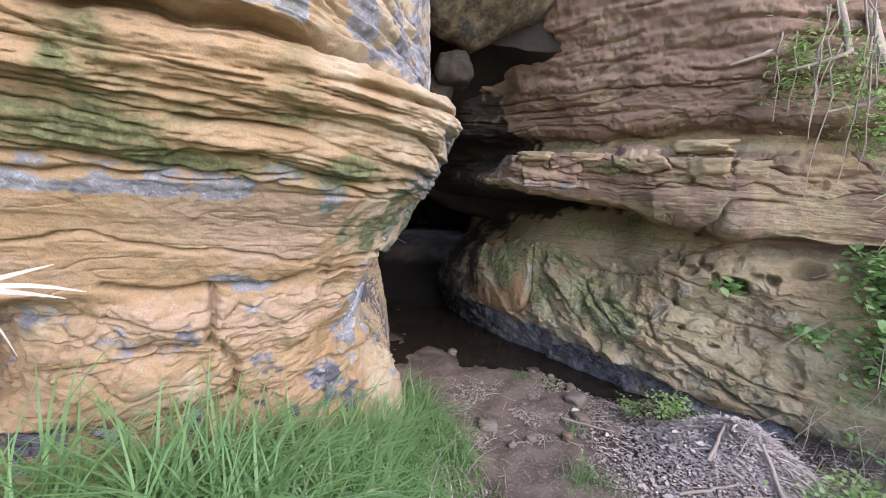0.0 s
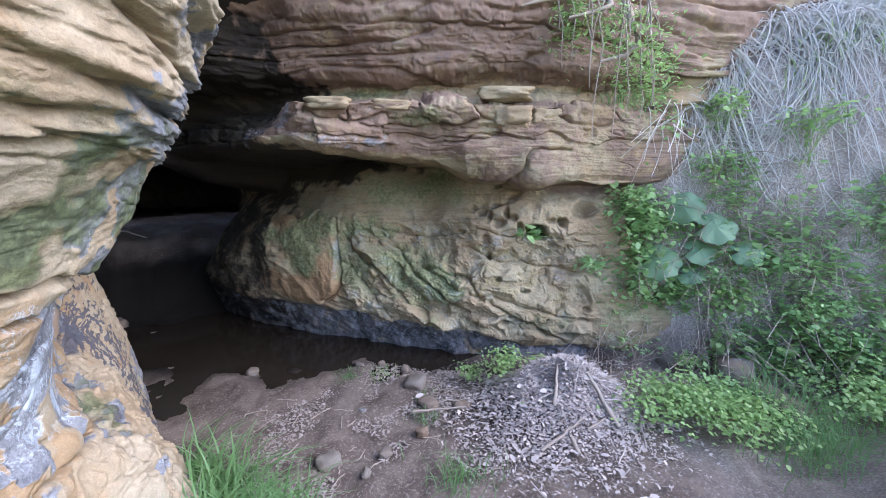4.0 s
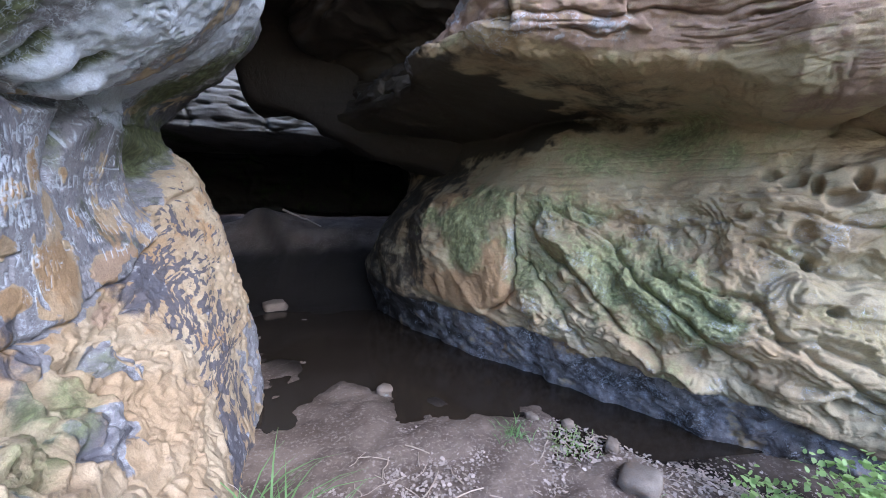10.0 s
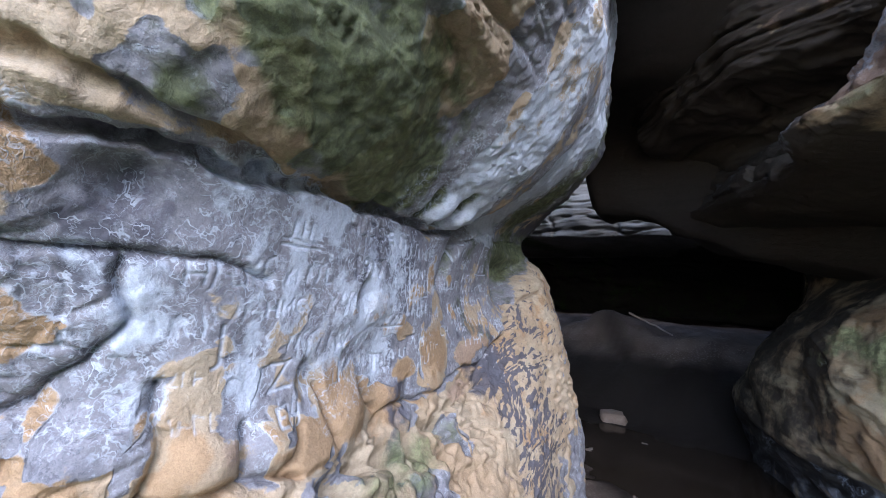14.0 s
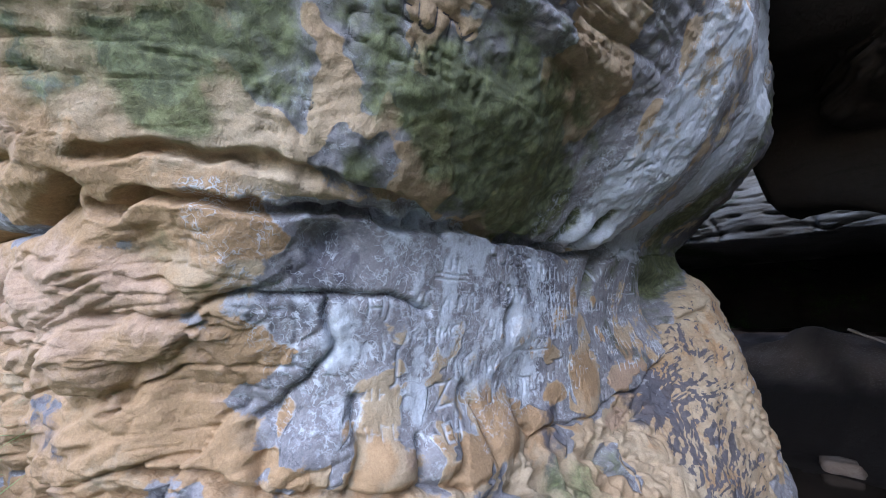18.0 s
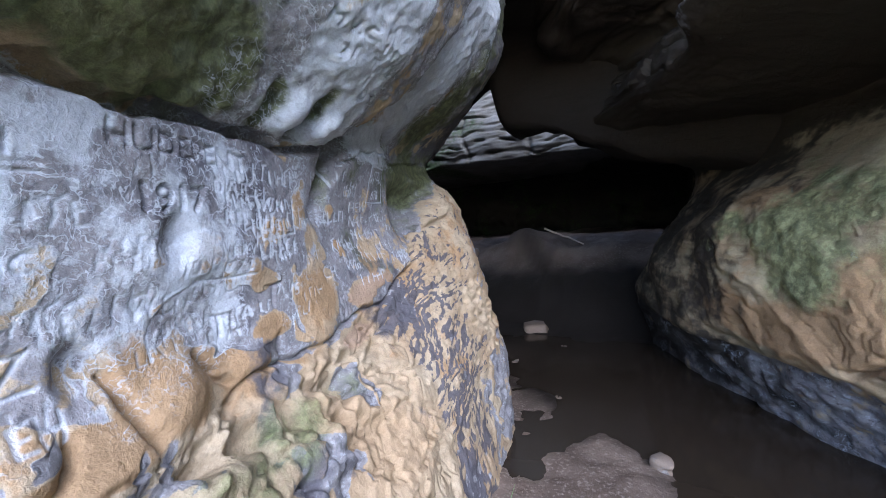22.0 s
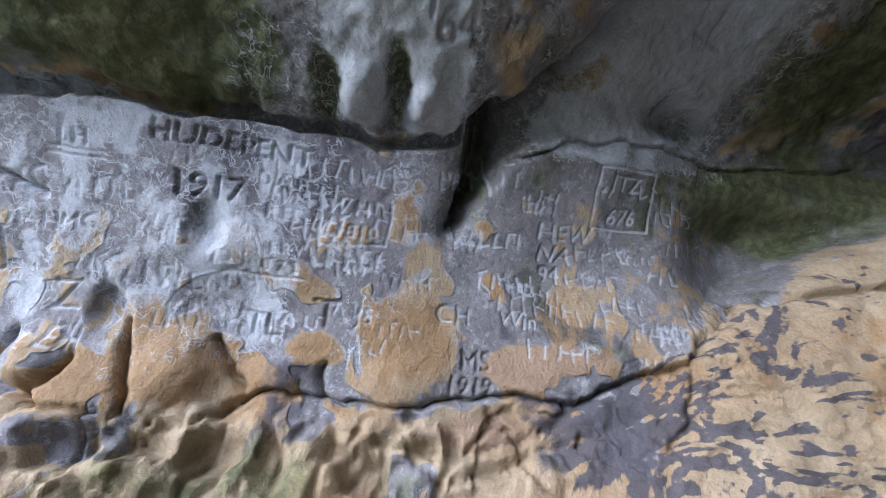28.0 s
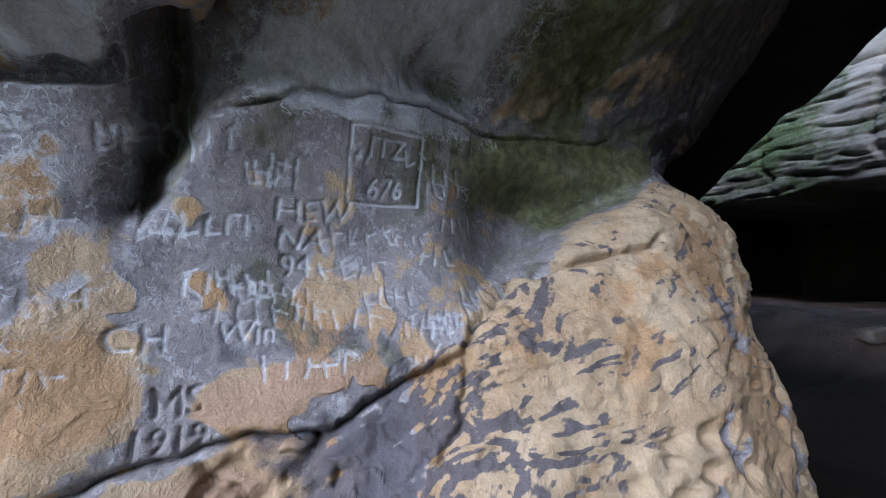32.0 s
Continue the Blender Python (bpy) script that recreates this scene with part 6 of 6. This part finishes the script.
def bank_cover():
    rng = np.random.default_rng(71)
    out = np.array([-0.85, -0.4, 0.35])
    p = bank_points(rng, 5600, 0.6, 3.6, 0.15, 2.25)
    p = p + out * rng.uniform(0, 0.16, (len(p), 1)) + rng.normal(0, 0.03, p.shape)
    tagged(add("ivy", [leaves(p, rng.uniform(0.025, 0.075, len(p)), rng)], mat_leaf), "green ivy and nettles covering the earth bank", "plant", kind="stuff")
    p = bank_points(rng, 1100, 1.0, 3.5, 0.3, 2.2)
    p = p + out * rng.uniform(0.05, 0.22, (len(p), 1))
    tagged(add("bramble_leaves", [leaves(p, rng.uniform(0.05, 0.11, len(p)), rng, 0.6)], mat_young), "light green bramble leaves on the bank", "plant", kind="stuff")
    # plants over the end of the rock
    n = 1500
    c = np.column_stack([rng.normal(3.95, 0.16, n), rng.normal(3.2, 0.14, n), rng.uniform(0.75, 1.95, n)])
    c[:, 0] += (1.5 - c[:, 2]) * 0.12
    tagged(add("creeper", [leaves(c, rng.uniform(0.045, 0.095, n), rng)], mat_leaf), "dark green creeper hanging over the end of the rock", "plant", kind="stuff")
    n = 420
    c = np.column_stack([rng.normal(4.15, 0.22, n), rng.normal(3.35, 0.18, n), rng.normal(2.9, 0.22, n)])
    v = blades(np.column_stack([rng.normal(4.0, 0.22, 420), rng.normal(3.4, 0.15, 420), rng.uniform(2.6, 3.2, 420)]), rng.uniform(0.15, 0.4, 420), rng.uniform(0.004, 0.008, 420), rng.uniform(2.5, 5.2, 420), rng.uniform(0.6, 1.3, 420), rng)
    tagged(add("hanging_grass", [v], mat_grass), "green grass hanging over the top of the rock", "grass", kind="stuff")
    tagged(add("hawthorn_shoots", [leaves(c, rng.uniform(0.035, 0.08, n), rng)], mat_young), "bright young leaves above the rock edge", "plant", kind="stuff")
    # dry stalks falling over the bank
    rods = []
    start = bank_points(rng, 12000, 0.0, 3.5, 1.9, 4.6)
    for k in range(min(3600, len(start))):
        a = rng.normal(3.9, 1.1)
        u = np.linspace(0, 1, 6)
        l = rng.uniform(0.4, 1.3)
        turn = rng.normal(0, 0.8)
        p = np.column_stack([start[k, 0] + np.cos(a + turn * u) * l * u * 0.55, start[k, 1] + np.sin(a + turn * u) * l * u * 0.8, u])
        p[:, 2] = ground_height(p[:, 0], p[:, 1]) + rng.uniform(0.03, 0.42) * np.sin(0.4 + 2.4 * u) + 0.04
        if p[:, 2].min() < 1.6 or np.abs(np.diff(p[:, 2])).max() > 0.5:
            continue
        r = rng.uniform(0.003, 0.0075)
        rods.append(tube(p, np.linspace(r, r * 0.4, 6), 4))
    for k in range(22):
        q = np.array([rng.uniform(3.6, 4.0), rng.uniform(2.7, 3.1), rng.uniform(2.4, 2.8)])
        pts = curve_rod(rng, q, (rng.normal(-0.2, 0.3), rng.normal(-0.1, 0.3), rng.normal(-0.4, 0.3)), rng.uniform(0.25, 0.7), 0.5, 0.5)
        rods.append(tube(pts, np.full(len(pts), rng.uniform(0.002, 0.004)), 4))
    tagged(add("dry_stalks", rods, mat_dry), "tangle of grey dead stalks falling over the bank", "plant", kind="stuff")
    rods = []
    for k in range(900):
        y = rng.uniform(1.4, 3.5)
        q = on_ground(np.array([[bank_foot(y) + rng.uniform(-0.1, 0.7), y]]))[0]
        pts = curve_rod(rng, q, (rng.normal(-0.4, 0.3), rng.normal(-0.1, 0.4), rng.normal(0.2, 0.5)), rng.uniform(0.2, 0.7), 0.6, 0.7)
        rods.append(tube(pts, np.full(len(pts), rng.uniform(0.002, 0.004)), 4))
    tagged(add("roots", rods, mat_wood), "thin brown roots and runners on the bank", "plant", kind="stuff")
    p = bank_points(rng, 1600, 0.0, 3.5, 1.9, 4.8)
    v = blades(p, rng.uniform(0.15, 0.45, len(p)), rng.uniform(0.004, 0.010, len(p)), rng.uniform(2.4, 5.4, len(p)), rng.uniform(0.5, 1.4, len(p)), rng)
    tagged(add("bank_grass", [v], mat_young), "pale green grass growing between dead stalks", "grass", kind="stuff")
    # bushes up the slope
    p = bank_points(rng, 1500, -1.0, 3.6, 3.6, 5.0)
    p = p + np.array([-0.4, -0.2, 0.9]) * rng.uniform(0, 0.9, (len(p), 1)) + rng.normal(0, 0.12, p.shape)
    tagged(add("undergrowth", [leaves(p, rng.uniform(0.05, 0.13, len(p)), rng)], mat_leaf), "green undergrowth on top of the bank", "plant", kind="stuff")


bank_cover()

# single plants standing out of the bank
for k, (x, y, r, h, n, leaf, mat) in enumerate((
        (4.02, 3.42, .20, .28, 300, .06, mat_leaf), (4.12, 3.25, .18, .25, 260, .06, mat_leaf), (4.22, 3.12, .20, .22, 280, .055, mat_young), (3.98, 3.30, .16, .2, 200, .05, mat_leaf), (4.30, 3.30, .22, .3, 260, .06, mat_leaf),
        (4.25, 2.85, .18, .18, 220, .06, mat_young), (4.42, 2.70, .22, .2, 240, .055, mat_leaf), (4.55, 2.45, .22, .22, 260, .06, mat_young), (4.75, 2.30, .25, .25, 300, .06, mat_leaf), (4.62, 2.05, .25, .2, 280, .05, mat_young),
        (4.85, 2.00, .25, .25, 300, .06, mat_leaf), (4.20, 2.62, .15, .12, 150, .05, mat_young), (4.70, 2.85, .18, .3, 150, .075, mat_young), (4.35, 3.60, .30, .35, 420, .045, mat_young), (4.45, 3.45, .30, .35, 380, .045, mat_leaf),
        (5.0, 1.7, .3, .3, 320, .06, mat_leaf), (4.84, 1.62, .3, .28, 520, .045, mat_leaf), (5.05, 1.45, .34, .3, 620, .045, mat_young), (4.95, 1.92, .28, .2, 420, .04, mat_leaf), (4.62, 1.45, .28, .22, 460, .04, mat_leaf), (5.25, 1.75, .3, .3, 420, .05, mat_leaf), (4.45, 1.25, .32, .25, 520, .045, mat_young), (4.55, 2.35, .22, .12, 300, .04, mat_leaf), (5.1, 2.25, .25, .3, 220, .06, mat_young), (4.25, 3.75, .28, .35, 380, .04, mat_young))):
    z = float(ground_height(np.array([x]), np.array([y]))[0])
    leafy_plant("bank_herb", (x - 0.06, y - 0.03, z - 0.05), r, h, n, leaf, mat, ("yellow-green" if mat is mat_young else "mid-green") + " leafy herb growing out of the earth bank", 700 + k, 10)


def butterbur(at, size, face, seed):
    """One large scalloped leaf on a stalk."""
    rng = np.random.default_rng(seed)
    root = new("butterbur")
    root.matrix_world = pose(*at)
    n, rings = 30, 5
    V, F = [(0, 0, 0)], []
    for r in range(1, rings + 1):
        for k in range(n):
            a = 2 * math.pi * k / n
            lobe = 1 + 0.06 * math.cos(a * 9) - 0.55 * math.exp(-((a - math.pi) / 0.28) ** 2)
            rr = size * r / rings * (lobe if r == rings else 1 + (lobe - 1) * r / rings)
            V.append((math.cos(a) * rr * 1.1, math.sin(a) * rr, 0.10 * size * math.sin(a * 5 + 0.4) * (r / rings) ** 2 - 0.25 * rr * rr / size + 0.02 * size * rng.normal()))
    for k in range(n):
        F.append((0, 1 + k, 1 + (k + 1) % n, 0))
    tri = np.array([f[:3] for f in F])
    Q = []
    for r in range(rings - 1):
        for k in range(n):
            a, b = 1 + r * n + k, 1 + r * n + (k + 1) % n
            Q.append((a, a + n, b + n, b))
    bm = bmesh.new()
    vs = [bm.verts.new(v) for v in V]
    for f in tri:
        bm.faces.new([vs[i] for i in f])
    for f in Q:
        bm.faces.new([vs[i] for i in f])
    for f in bm.faces:
        f.smooth = True
    bm.transform(Vector(face).to_track_quat("Z", "Y").to_matrix().to_4x4())
    part("leaf_blade", bm, mat_broad, root)
    add("stalk", [tube([(0, 0, 0), (0.02, 0.06, -0.12), (0.10, 0.16, -0.35)], [0.006, 0.007, 0.009])], mat_leaf, root)
    tagged(root, "large round scalloped butterbur leaf on the bank", "plant", "butterbur leaves")


for k, (x, y, z, r, n) in enumerate(((4.08, 3.02, 1.18, .20, (-.7, -.45, .55)), (4.28, 2.93, 1.74, .17, (-.8, -.3, .3)), (4.42, 2.66, 1.56, .18, (-.6, -.5, .6)), (4.55, 2.42, 1.32, .14, (-.6, -.4, .7)), (4.36, 2.76, 1.30, .15, (-.5, -.5, .7)), (4.30, 2.80, 1.05, .12, (-.6, -.3, .7)))):
    butterbur((x - 0.07, y - 0.04, z), r, n, 80 + k)

# dead reed blades beside the first steps
reed = []
for tip, bow in (((-1.17, 1.24, 1.85), 0.02), ((-1.22, 1.22, 1.83), 0.01), ((-1.24, 1.21, 1.945), 0.0), ((-1.40, 1.22, 1.62), 0.06)):
    u = np.linspace(0, 1, 8)[:, None]
    root_at = np.array([-1.50, 1.14, 1.86])
    line = root_at * (1 - u) + np.array(tip) * u + np.array([0, 0, bow]) * np.sin(u * 3.14)
    wide = 0.010 * (1 - u ** 2) + 0.0015
    reed.append((np.stack([line - wide * (0.1, 0.2, 0.9), line + wide * (0.1, 0.2, 0.9)], 1).reshape(-1, 3), quads(8, 2)))
tagged(add("dead_reed", reed, mat_straw), "pale dead reed blades drooping beside the rock", "plant")
# branch at the far end of the cave
stick("branch", (-1.55, 9.6, 1.30), (-0.85, 9.3, 1.02), 0.02, "bare pale branch lying on the far earth bank", None, 91)
